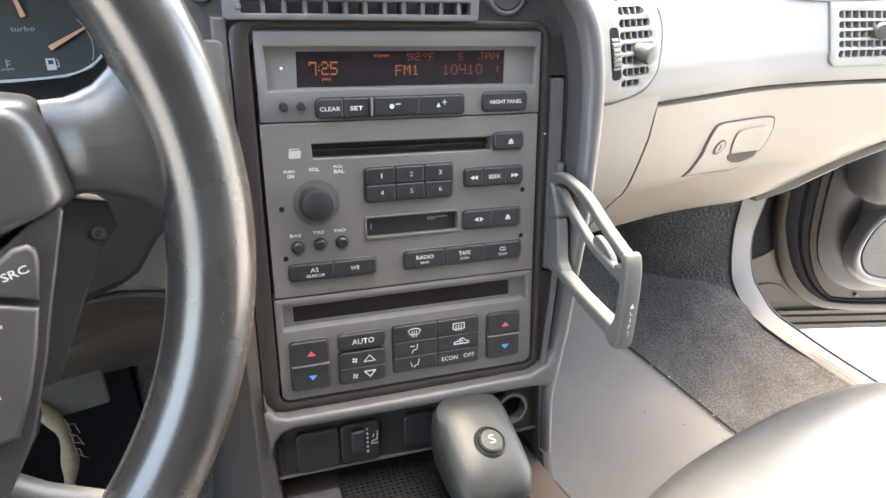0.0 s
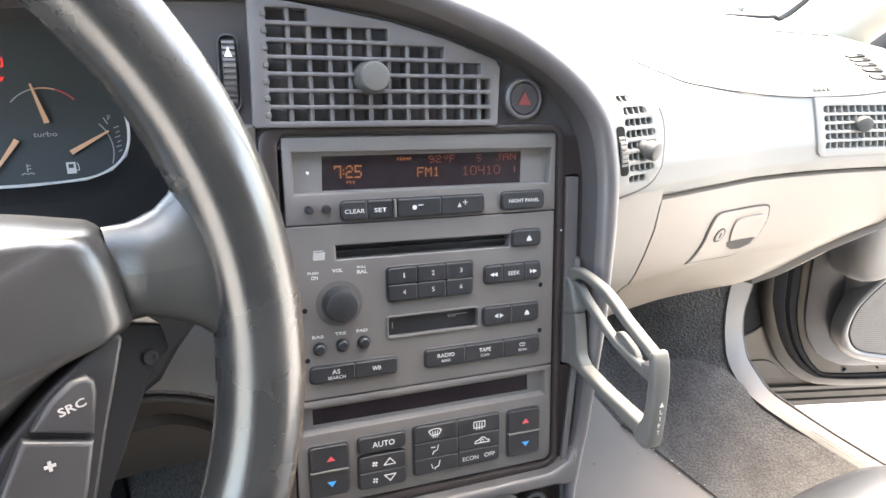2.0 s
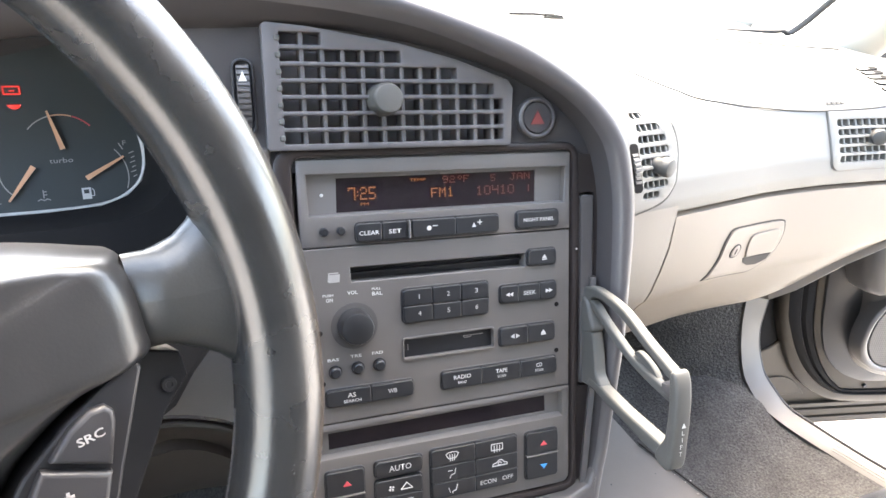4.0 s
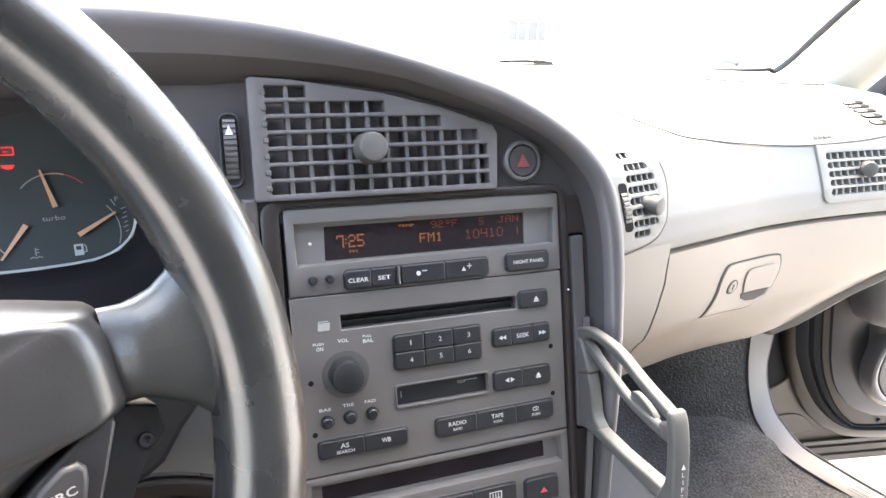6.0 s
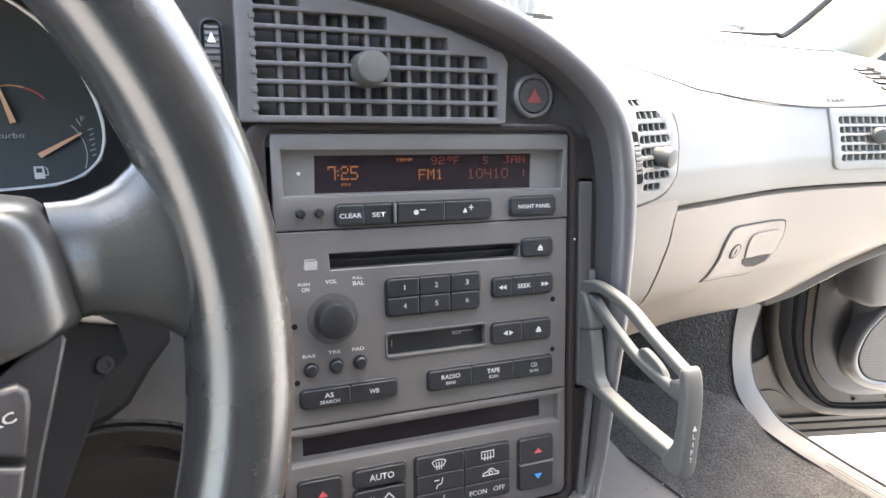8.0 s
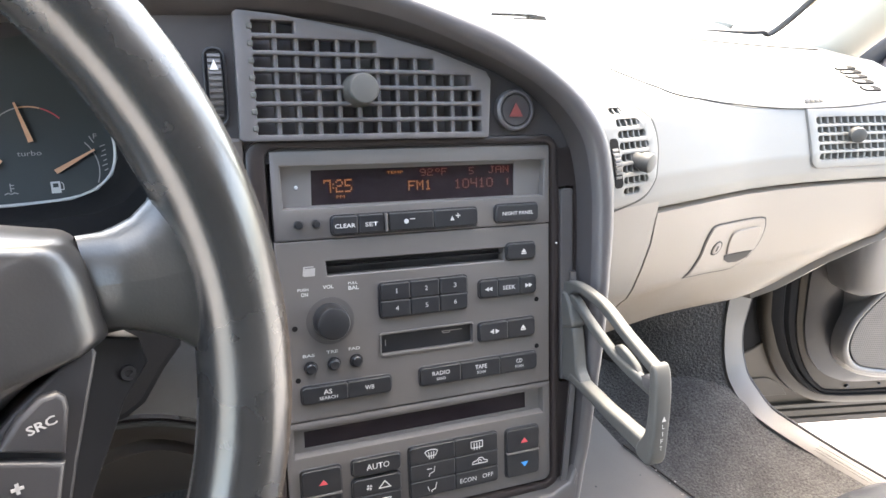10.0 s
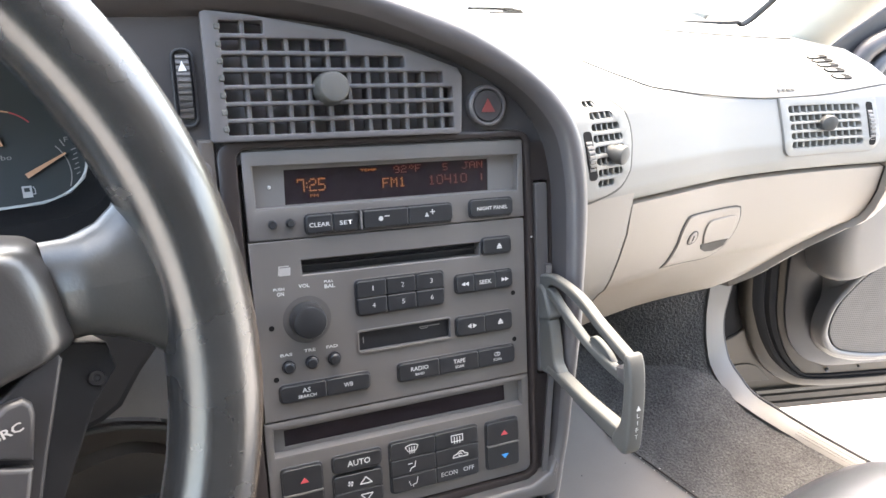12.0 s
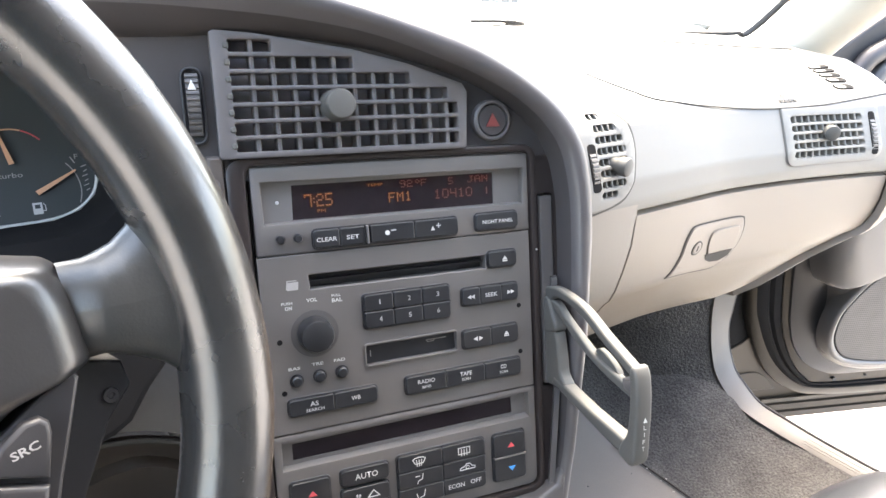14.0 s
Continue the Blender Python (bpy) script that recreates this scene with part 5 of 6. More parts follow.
for k_, ch in enumerate("LIFT"):
    part("lettering", moved(lettering(ch, 0, 0, 0.0018 if ch != "I" else 0.0005, 0.0026, 0.0, 0.0), Matrix.Translation((CX, LIFT_AT(-0.0537 - 0.0046 * k_), -0.0537 - 0.0046 * k_))), PRINT, cup, normals=False)

# ---- switches under the controls
def rocker(label, x0, x1, z0=-0.189, z1=-0.159):
    t_ = thing("switch", label, "switch", PM, ((x0 + x1) / 2, 0.004, z0), group="console switches")
    part("cap", prism(rounded(x0, x1, z0, z1, 0.0048), -0.001, 0.006, 0.0014, 3), CAP, t_)
    return t_
rocker("blank dark switch cover below the climate control", -0.0950, -0.0652, -0.1885, -0.158)
hs = rocker("seat heater switch with a grey thumb roller", -0.0640, -0.0360, -0.1885, -0.1572)
part("roller", prism(rounded(-0.0572, -0.0468, -0.1800, -0.1610, 0.002), -0.006, 0.0, 0.002, 3), BUTTON, hs)
part("symbol", moved(join(strokes([[(-0.0352, -0.166), (-0.0358, -0.1725), (-0.0395, -0.1735), (-0.0398, -0.1755), (-0.0352, -0.1755)], [(-0.0388, -0.170), (-0.0380, -0.168)]], 0.0008, -0.001), *[box(-0.0435, -0.0420, -0.0013, -0.001, -0.164 - 0.0036 * i, -0.1622 - 0.0036 * i) for i in range(6)]), Matrix.Translation((-0.0022, 0, 0))), PRINT, hs)
rocker("blank dark switch cover behind the gear lever", -0.0178, 0.030, -0.1855, -0.1585)
cl = thing("lighter_socket", "empty cigarette lighter socket with a grey ring", "socket", PM, (0.0655, 0.004, -0.185))
part("ring", lathe([(0.0135, 0.006), (0.0135, -0.003), (0.0125, -0.0045), (0.0105, -0.0045), (0.0100, -0.002), (0.0100, 0.012)], (0.0672, 0, -0.1672), 28), CUP, cl)
part("bore", lathe([(0, 0.003), (0.0098, 0.003), (0.0098, 0.006)], (0.0672, 0, -0.1672), 24), MATT_BLACK, cl)

# ---- gear lever
GM = pose(0.005, -0.10, 0.590, -12, 4, -8)
gear = thing("gear_lever", "worn black leather gear lever with a round sport button", "gear lever", GM)
knob_rings = []
for z, hx, hy, cy, ex in ((-0.010, 0.0125, 0.015, 0.010, 2.2), (0.012, 0.0150, 0.018, 0.008, 2.4), (0.030, 0.0195, 0.023, 0.005, 2.8), (0.046, 0.0255, 0.029, 0.001, 3.2), (0.060, 0.0305, 0.035, -0.002, 4.0), (0.074, 0.0328, 0.038, -0.003, 4.6), (0.086, 0.0325, 0.0375, -0.003, 4.6), (0.0925, 0.0300, 0.035, -0.003, 4.2), (0.0965, 0.0245, 0.029, -0.003, 3.4), (0.0985, 0.015, 0.018, -0.003, 2.6), (0.0990, 0.00002, 0.00002, -0.003, 2.0)):
    ring = []
    for k in range(33):
        a = 2 * math.pi * k / 32
        c, s = math.cos(a), math.sin(a)
        ring.append((hx * math.copysign(abs(c) ** (2 / ex), c), cy + hy * math.copysign(abs(s) ** (2 / ex), s), z))
    slope = 0.5 * min(1.0, max(0.0, (z - 0.03) / 0.06))  # the top leans towards the driver
    ring = [(x * 0.89 - 0.005 + 0.006 * max(0.0, (0.06 - z) / 0.06), y * 0.9, 0.925 * (z + slope * (y + 0.003))) for x, y, z in ring]
    knob_rings.append(ring)
part("knob", sheet(knob_rings), GEAR_HIDE, gear, "shiny worn leather knob")
SPOT = Matrix.Translation((-0.003, -0.0110, 0.0882)) @ pose(0, 0, 0, -62, 0, 4)
sb = part("sport_button", moved(lathe([(0, -0.0022), (0.0075, -0.0018), (0.0088, -0.0006), (0.0092, 0.004)], (0, 0, 0), 24), SPOT), GEAR_HIDE, gear)
part("button_ring", moved(lathe([(0.0120, 0.003), (0.0114, 0.0002), (0.0104, -0.0008), (0.0094, 0.0002), (0.0092, 0.003)], (0, 0, 0), 28), SPOT), GEAR_HIDE, gear)
part("lettering", moved(lettering("S", 0, 0, 0.0048, 0.0064, -0.0028, 0.0), SPOT), PRINT_DIM, sb, normals=False)
part("shaft", tube([(0, 0.004, -0.08), (0, 0.004, 0.014)], 0.016, 0.018, seg=16), LEATHER, gear)
part("boot", sheet([[(r * math.cos(2 * math.pi * k / 24) * (1 + 0.05 * (k % 2)), r * 1.3 * math.sin(2 * math.pi * k / 24), z) for k in range(25)] for r, z in ((0.05, -0.10), (0.042, -0.075), (0.03, -0.05), (0.021, -0.02), (0.018, 0.004))]), LEATHER, gear)

# ---- steering wheel
WM = pose(-0.331, -0.113, 0.909, -17.5, 0, 6.3)
RC, RT = 0.1752, 0.0158
sw_ = thing("steering_wheel", "black leather steering wheel with worn shiny rim", "steering wheel", WM)
rim_path = [(RC * math.cos(radians(a)), 0, RC * math.sin(radians(a))) for a in range(0, 360, 2)]
thickness = [RT * (1 + 0.04 * math.exp(-((min(abs(a), abs(a - 360)) - 14) / 22) ** 2)) for a in range(0, 360, 2)]
part("rim", tube(rim_path, thickness, thickness, (0, 1, 0), 32, closed=True), LEATHER_WORN, sw_, "worn shiny leather rim")
stitch = [box(-0.0006, 0.0006, -0.0004, 0.0004, -0.0012, 0.0012) for a in range(-60, -10, 1)]
for a, b_ in zip(range(-60, -10, 1), stitch):
    moved(b_, Matrix.Translation(((RC - RT * 1.02) * math.cos(radians(a)), 0.002, (RC - RT * 1.02) * math.sin(radians(a)))) @ pose(0, 0, 0, 0, -a, 0))
part("stitching", join(*stitch), RIM_TRIM, sw_)
half = [(0.0, 0.052), (0.05, 0.050), (0.097, 0.0435), (0.122, 0.0375), (0.131, 0.034), (0.1355, 0.024), (0.137, 0.011), (0.1355, 0.0005), (0.118, -0.005), (0.105, -0.013), (0.092, -0.024), (0.084, -0.036), (0.076, -0.06), (0.062, -0.085), (0.03, -0.098), (0.0, -0.10)]
half = [(p.x, p.z) for p in spline([(x, 0, z) for x, z in half], 4)]
pad = half + [(-x, z) for x, z in half[-2:0:-1]]
def pillow(outline, y0, y1, steps=6, inset=0.016, dome=0.012):
    """A padded form: the outline shrinks as it rises towards -y."""
    cx, cz = sum(p[0] for p in outline) / len(outline), sum(p[1] for p in outline) / len(outline)
    rings = []
    for i in range(steps + 1):
        a = radians(90 * i / steps)
        k = inset * (1 - math.cos(a))
        ring = []
        for x, z in outline:
            d = Vector((x - cx, z - cz))
            end = min(1.0, max(0.0, (abs(x) - 0.085) / 0.04))  # flatter where the spokes meet it
            d = d * max(0.05, 1 - k * (1 - 0.55 * end) / max(d.length, 1e-4))
            ring.append((cx + d.x, y1 + (y0 + 0.0095 * end - y1) * math.sin(a), cz + d.y))
        rings.append(ring + ring[:1])
    for f in (0.9, 0.75, 0.6, 0.45, 0.3, 0.15, 0.02):
        rings.append([(cx + (x - cx) * f, y - dome * (1 - f * f), cz + (z - cz) * f) for x, y, z in rings[steps]])
    return sheet(rings)
part("airbag_pad", pillow(pad, -0.018, 0.02, 8, 0.034), LEATHER, sw_, "padded black airbag cover", sharp=75)
for s in (1, -1):
    rows = []
    for sp_, top, bot in ((0.0, 0.0335, 0.0010), (0.12, 0.0345, -0.0005), (0.3, 0.0365, -0.0035), (0.5, 0.0410, -0.0080), (0.68, 0.0480, -0.0145), (0.82, 0.0570, -0.0225), (0.92, 0.0660, -0.0315), (1.0, 0.0750, -0.0410)):
        ring = []
        for j in range(25):
            a = 2 * math.pi * j / 24
            z = (top + bot) / 2 + (top - bot) / 2 * math.sin(a)
            x = 0.1375 + (math.sqrt(RC * RC - z * z) - 0.002 - 0.1375) * sp_
            c = -math.cos(a)
            dip = 0.85 if sp_ == 0.0 else 1.0  # a thin seam beside the pad
            ring.append((s * x, 0.004 + 0.011 * dip * math.copysign(abs(c) ** (0.75 if a > math.pi else 1.2), c), z))
        rows.append(ring)
    rows.insert(0, [(s * 0.130, 0.004 + (p[1] - 0.004) * 0.5, p[2]) for p in rows[0]])
    part("spoke", sheet(rows), SPOKE_HIDE, sw_, "leather spoke with its highlight in the grey colour")
    low = []
    for k in range(9):
        t = k / 8
        p = Vector((s * 0.055, 0.010, -0.080)).lerp(Vector((s * 0.122, 0.003, -0.143)), t)
        u = Vector((s * 0.68, 0, 0.73))
        h = 0.016 + 0.012 * abs(t - 0.45) + 0.02 * max(0.0, t - 0.8)
        low.append([p + u * h * math.cos(2 * math.pi * j / 16) + Vector((0, 0.008, 0)) * math.sin(2 * math.pi * j / 16) for j in range(17)])
    part("lower_spoke", sheet(low), LEATHER, sw_)
    plate = [(s * x, z) for x, z in ((0.117, -0.0035), (0.1265, 0.0005), (0.1275, -0.0020), (0.1222, -0.0165), (0.1166, -0.0315), (0.111, -0.048), (0.10, -0.075), (0.088, -0.092), (0.075, -0.094), (0.07, -0.07), (0.080, -0.038), (0.09, -0.024), (0.104, -0.012))]
    part("switch_plate", prism(plate[:: s], -0.006, 0.010, 0.0012), BLACK, sw_)
    for nm, shape in (("source_button", ((0.0972, -0.0212), (0.1033, -0.0138), (0.110, -0.0094), (0.1145, -0.0093), (0.1166, -0.0117), (0.1165, -0.0153), (0.1131, -0.0282))), ("volume_button", ((0.0945, -0.0226), (0.1127, -0.0303), (0.1080, -0.0455), (0.1030, -0.0580), (0.0960, -0.0715), (0.0860, -0.0715), (0.0800, -0.0620), (0.0840, -0.0400)))):
        part(nm, prism([(s * x, z) for x, z in shape][:: -s], -0.010, 0.004, 0.0016, 3), SWITCHES, sw_)
    part("screw", lathe([(0, -0.0005), (0.0010, -0.0005), (0.0013, -0.0011), (0.0024, -0.0011), (0.0027, -0.0003), (0.0028, 0.003)], (s * 0.1372, 0.0072, -0.0142), 16), SWITCHES, sw_)
part("screw_boss", prism([(0.126, 0.002), (0.1430, -0.004), (0.1442, -0.0130), (0.1345, -0.0235), (0.1295, -0.0330), (0.1255, -0.0400), (0.112, -0.064), (0.100, -0.064), (0.112, -0.03), (0.120, -0.014)], 0.0075, 0.03, 0.0008), BLACK, sw_)
part("lettering", moved(lettering("SRC", 0, 0, 0.0078, 0.0028, 0, 0.02), Matrix.Translation((0.1088, -0.0101, -0.0172)) @ pose(0, 0, 0, 0, -10, 0)), PRINT_DIM, sw_, normals=False)
for cross in ([[(0.0984, -0.0328), (0.1010, -0.0328)], [(0.0997, -0.0315), (0.0997, -0.0341)]], [[(0.0919, -0.0555), (0.0945, -0.0555)]]):
    part("symbol", strokes(cross, 0.0010, -0.0102), PRINT_DIM, sw_)
col = thing("steering_column", "black plastic steering column shroud behind the wheel", "steering column", WM)
part("shroud", moved(prism(rounded(-0.085, 0.105, -0.11, 0.035, 0.03, 6), 0.03, 0.20, 0.012, 3), Matrix()), MATT_BLACK, col)
part("lower_shroud", prism([(0.06, 0.0), (0.190, -0.010), (0.1965, -0.030), (0.1940, -0.044), (0.1830, -0.054), (0.1701, -0.0690), (0.1600, -0.0735), (0.1440, -0.0760), (0.1318, -0.0820), (0.1173, -0.0900), (0.06, -0.11)], 0.140, 0.20, 0.004), MATT_BLACK, col)
part("stalk", tube([(0.08, 0.075, 0.005), (0.15, 0.06, 0.012), (0.168, 0.058, 0.014)], [0.006, 0.0055, 0.007], seg=10), BLACK, col)

# ---- instrument cluster
CM = pose(-0.2, 0.18, 0.9, -20, 0, -5)
ic = thing("instrument_cluster", "dark instrument cluster with orange needles and red warning lamps", "instrument cluster", CM, (-0.12, 0, -0.03))
edge_c = [(-0.30, -0.020), (-0.20, -0.027), (-0.10, -0.031), (-0.045, -0.032), (-0.014, -0.0325), (0.018, -0.0312), (0.034, -0.026), (0.044, -0.017), (0.048, -0.006), (0.0485, 0.006), (0.046, 0.02), (0.040, 0.037), (0.029, 0.058), (0.016, 0.072), (0.0, 0.083), (-0.027, 0.094), (-0.08, 0.103), (-0.15, 0.106), (-0.30, 0.10)]
dial = part("dial_plate", prism(edge_c, 0.0, 0.003), GAUGE, ic, "matt black gauge face")
part("rim_line", tube(spline([(x, -0.003, z) for x, z in edge_c[1:-1]], 3), 0.0014, 0.0022, (0, 1, 0), 8), PRINT, ic)
wall = [[(x, 0.001, z) for x, z in edge_c], [(x * 1.0 + (0.004 if x > -0.1 else 0), -0.03, z + (0.004 if z > 0 else -0.004)) for x, z in edge_c], [(x + (0.012 if x > -0.1 else 0), -0.055, z + (0.012 if z > 0 else -0.012)) for x, z in edge_c], [(x + (0.03 if x > -0.1 else 0), -0.06, z + (0.018 if z > 0 else -0.03)) for x, z in edge_c]]
part("cowl", sheet(wall), MATT_BLACK, ic, "dark plastic cowl round the gauges")
def needle(ax, az, bx, bz):
    d = Vector((bx - ax, bz - az)).normalized()
    n = Vector((-d.y, d.x))
    part("needle", prism([(ax + n.x * 0.0016, az + n.y * 0.0016), (ax - n.x * 0.0016, az - n.y * 0.0016), (bx - n.x * 0.0006, bz - n.y * 0.0006), (bx + n.x * 0.0006, bz + n.y * 0.0006)], -0.003, -0.002), NEEDLE, ic, "orange needle")
needle(0.001, 0.007, -0.005, 0.032)
needle(0.012, -0.013, 0.036, 0.000)
needle(-0.017, -0.003, -0.033, -0.024)
part("turbo_scale", strokes([arc(0.001, 0.006, 0.0235, 140, 100, 8)], 0.0007, -0.0003), PRINT_DIM, dial)
part("turbo_scale", strokes([arc(0.001, 0.006, 0.0235, 100, 72, 6)], 0.0009, -0.0003), NEEDLE, dial)
part("turbo_scale", strokes([arc(0.001, 0.006, 0.0235, 70, 42, 6)], 0.0009, -0.0003), RED, dial)
part("fuel_scale", strokes([arc(0.012, -0.012, 0.0255, 42, -22, 10), [(0.034, 0.009), (0.036, 0.005)]], 0.0007, -0.0003), PRINT_DIM, dial)
part("fuel_scale", strokes([[(0.0395 + 0.001 * (i % 2), 0.002 - 0.0032 * i), (0.0425, 0.003 - 0.0032 * i)] for i in range(6)], 0.0006, -0.0003), PRINT_DIM, dial)
part("heat_scale", strokes([arc(-0.017, -0.006, 0.0195, 162, 228, 10)], 0.0007, -0.0003), PRINT_DIM, dial)
for txt, cx, cz, w_, h_ in (("turbo", -0.001, 0.0, 0.0135, 0.0032), ("F", 0.0375, 0.009, 0.0022, 0.0032), ("L", -0.0385, -0.0235, 0.0020, 0.0030), ("H", -0.0395, 0.007, 0.0026, 0.0032)):
    part("lettering", lettering(txt, cx, cz, w_, h_, -0.0003), PRINT_DIM, dial, normals=False)
part("fuel_symbol", join(prism([(0.008, -0.0265), (0.0135, -0.0265), (0.0135, -0.0190), (0.008, -0.0190)], -0.0006, -0.0002, hole=[(0.0092, -0.0228), (0.0123, -0.0228), (0.0123, -0.0202), (0.0092, -0.0202)]), strokes([[(0.0135, -0.0245), (0.0152, -0.0245), (0.0152, -0.0212), (0.0143, -0.0198)]], 0.0005, -0.0003)), PRINT, dial)
part("heat_symbol", strokes([[(-0.014, -0.0185), (-0.014, -0.0235)], [(-0.014, -0.0195), (-0.0122, -0.0195)], [(-0.014, -0.0215), (-0.0122, -0.0215)], [(-0.0175, -0.0250), (-0.0158, -0.0242), (-0.014, -0.0250), (-0.0122, -0.0242), (-0.0105, -0.0250)]], 0.0006, -0.0003), PRINT_DIM, dial)
part("warning_lamp", strokes([[(-0.0268, 0.0435), (-0.0268, 0.0482), (-0.0180, 0.0482), (-0.0180, 0.0435), (-0.0268, 0.0435)], [(-0.0235, 0.0455), (-0.021, 0.0455)]], 0.0009, -0.0003), WARN, dial, "red lit battery lamp")
part("warning_lamp", prism([(-0.0262, 0.0368), (-0.0182, 0.0368), (-0.0195, 0.0345), (-0.0225, 0.0338), (-0.025, 0.0350)], -0.0006, -0.0002), WARN, dial, "red lit oil lamp")
# driver's side of the dashboard round the cluster and below the wheel
drv = thing("dashboard", "dark driver dashboard with a brown lower knee panel", "dashboard", at=(-0.3, 0.2, 0.6))
part("cluster_shelf", thick(sheet([[(x, 0.155, 0.862), (x, 0.12, 0.852), (x, 0.10, 0.835), (x, 0.105, 0.80)] for x in (-0.72, -0.5, -0.3, -0.15, -0.115)]), 0.006), MATT_BLACK, drv)
fall = lambda x: -5.2 * max(0.0, x + 0.20) ** 2  # the pad sinks towards the console
crease = lambda x: 0.724 - 11.0 * max(0.0, x + 0.18) ** 2 - 0.18 * max(0.0, -0.18 - x)
part("knee_panel", thick(sheet([[(x, 0.105, 0.835), (x, 0.085, 0.79 + 0.5 * fall(x)), (x, 0.078, 0.758 + fall(x)), (x, 0.09, 0.754 + fall(x))] for x in (-0.72, -0.5, -0.35, -0.28, -0.25, -0.225, -0.20, -0.185, -0.17, -0.16, -0.15, -0.14, -0.13, -0.12)]), 0.006), KNEE, drv, "smooth mid-grey knee pad")
part("chrome_line", tube([(x, 0.0765, 0.751 + fall(x)) for x in (-0.72, -0.5, -0.35, -0.28, -0.25, -0.225, -0.20, -0.185, -0.17, -0.16, -0.15, -0.14, -0.13, -0.12)[1:]], 0.0020, 0.002, (0, 0, 1), 8), CUP, drv)
part("lower_panel", thick(sheet([[(x, 0.080, 0.748 + fall(x)), (x, 0.083, 0.738 + fall(x)), (x, 0.088, crease(x) + 0.0035), (x, 0.086, crease(x) + 0.001), (x, 0.081, crease(x) - 0.001), (x, 0.082, crease(x) - 0.010), (x, 0.088, 0.688 + 0.5 * fall(x)), (x, 0.098, 0.672 + 0.5 * fall(x)), (x, 0.13, 0.662 + 0.5 * fall(x))] for x in (-0.72, -0.5, -0.35, -0.28, -0.25, -0.225, -0.20, -0.185, -0.17, -0.16, -0.15, -0.14, -0.13, -0.12)]), 0.006), KNEE_BROWN, drv, "dark brown lower panel")
part("hood_top", thick(sheet([[(x, 0.14, 0.992), (x, 0.18, 0.992), (x, 0.25, 0.985), (x, 0.45, 0.97), (x, 0.58, 0.965)] for x in (-0.74, -0.5, -0.3, -0.22)] + [[(-0.12, 0.14, 0.978), (-0.10, 0.17, 0.978), (-0.05, 0.25, 0.975), (0.0, 0.45, 0.965), (0.0, 0.60, 0.965)], [(-0.03, 0.08, 0.965), (0.0, 0.15, 0.965), (0.06, 0.25, 0.955), (0.10, 0.45, 0.96), (0.1, 0.60, 0.965)]]), 0.01), FASCIA, drv)
# Dark sheet added to block the bright gap behind the cluster.
part("gap_blocker", box(-0.75, -0.145, 0.205, 0.215, 0.80, 0.985), FASCIA, drv)
hangs = thing("wire_bundle", "frayed tan taped wire bundle hanging below the dashboard", "wires", at=(-0.24, 0.09, 0.60))
part("harness", tube(spline([(-0.262, 0.10, 0.70), (-0.252, 0.092, 0.67), (-0.240, 0.088, 0.640), (-0.242, 0.088, 0.60), (-0.25, 0.09, 0.57)], 5), [0.0050 + 0.0012 * math.sin(i) for i in range(21)], None, (0, 1, 0), 10), WIRE, hangs)
random.seed(4)
part("loose_threads", join(*[tube([(-0.236, 0.083, 0.655 - 0.006 * i + random.uniform(-0.002, 0.002)), (-0.2335 + random.uniform(-0.002, 0.003), 0.081, 0.652 - 0.006 * i + random.uniform(-0.004, 0.004)), (-0.2325 + random.uniform(-0.003, 0.005), 0.081, 0.648 - 0.006 * i + random.uniform(-0.006, 0.004))], 0.0003, seg=5) for i in range(7)]), WIRE, hangs)
brk = thing("bracket", "tan painted metal bracket under the dashboard", "bracket", at=(-0.25, 0.10, 0.65))
part("plate", box(-0.27, -0.205, 0.092, 0.10, 0.648, 0.688, 0.002), CUP, brk)
solo("wall_bulkhead", box(-0.75, 0.75, 0.60, 0.66, 0.3, 0.94, 0.01), RUBBER, "dark bulkhead wall ahead of the footwell", "wall", kind="structure")

# Unseen panels added to stop light leaking under the dashboard.
solo("wall_under_column", box(-0.74, -0.13, 0.13, 0.60, 0.664, 0.674, 0.003), RUBBER, "unseen dark panel added to block light under the driver dashboard", "wall", kind="structure")
solo("wall_under_dash", box(0.12, 0.74, 0.16, 0.60, 0.63, 0.64, 0.003), RUBBER, "unseen dark panel added to block light under the passenger dashboard", "wall", kind="structure")

# ---- passenger footwell, sill, seat
# Black sheet added over the carpet; it makes the footwell's shade.
footwell_shade = thing("floor_mat", "black sheet added to darken the driver footwell", "floor mat", at=(-0.45, 0.0, 0.345))
part("mat", thick(sheet([[(x, y, 0.346 + 0.085 * max(0.0, (x + 0.29) / 0.11) + 0.3 * max(0.0, y - 0.22)) for x in (-0.69, -0.5, -0.31, -0.29, -0.235, -0.18)] for y in (-0.45, -0.1, 0.1, 0.2, 0.3)] + [[(x, y, z + 0.085 * max(0.0, (x + 0.29) / 0.11)) for x in (-0.69, -0.5, -0.31, -0.29, -0.235, -0.18)] for y, z in ((0.39, 0.47), (0.49, 0.61), (0.55, 0.79))]), 0.008), MATT_BLACK, footwell_shade)
mt = thing("floor_mat", "smooth mid-grey floor mat in the passenger footwell", "floor mat", at=(0.35, 0.0, 0.35))
part("mat", thick(sheet([[(x, y, 0.353 + (0.10 * max(0, (0.24 - x) / 0.08) ** 1.3) + 0.35 * max(0, y - 0.22)) for x in (0.17, 0.19, 0.21, 0.24, 0.30, 0.38, 0.46, 0.525)] for y in (-0.35, -0.15, 0.0, 0.1, 0.2, 0.28, 0.36)]), 0.006), MAT, mt)
part("edge_binding", tube([(0.526, y, 0.3575) for y in (-0.35, -0.1, 0.1, 0.2)], 0.0013, 0.0018, (0, 0, 1), 8), GROOVE, mt, "dark stitched edge")
random.seed(7)
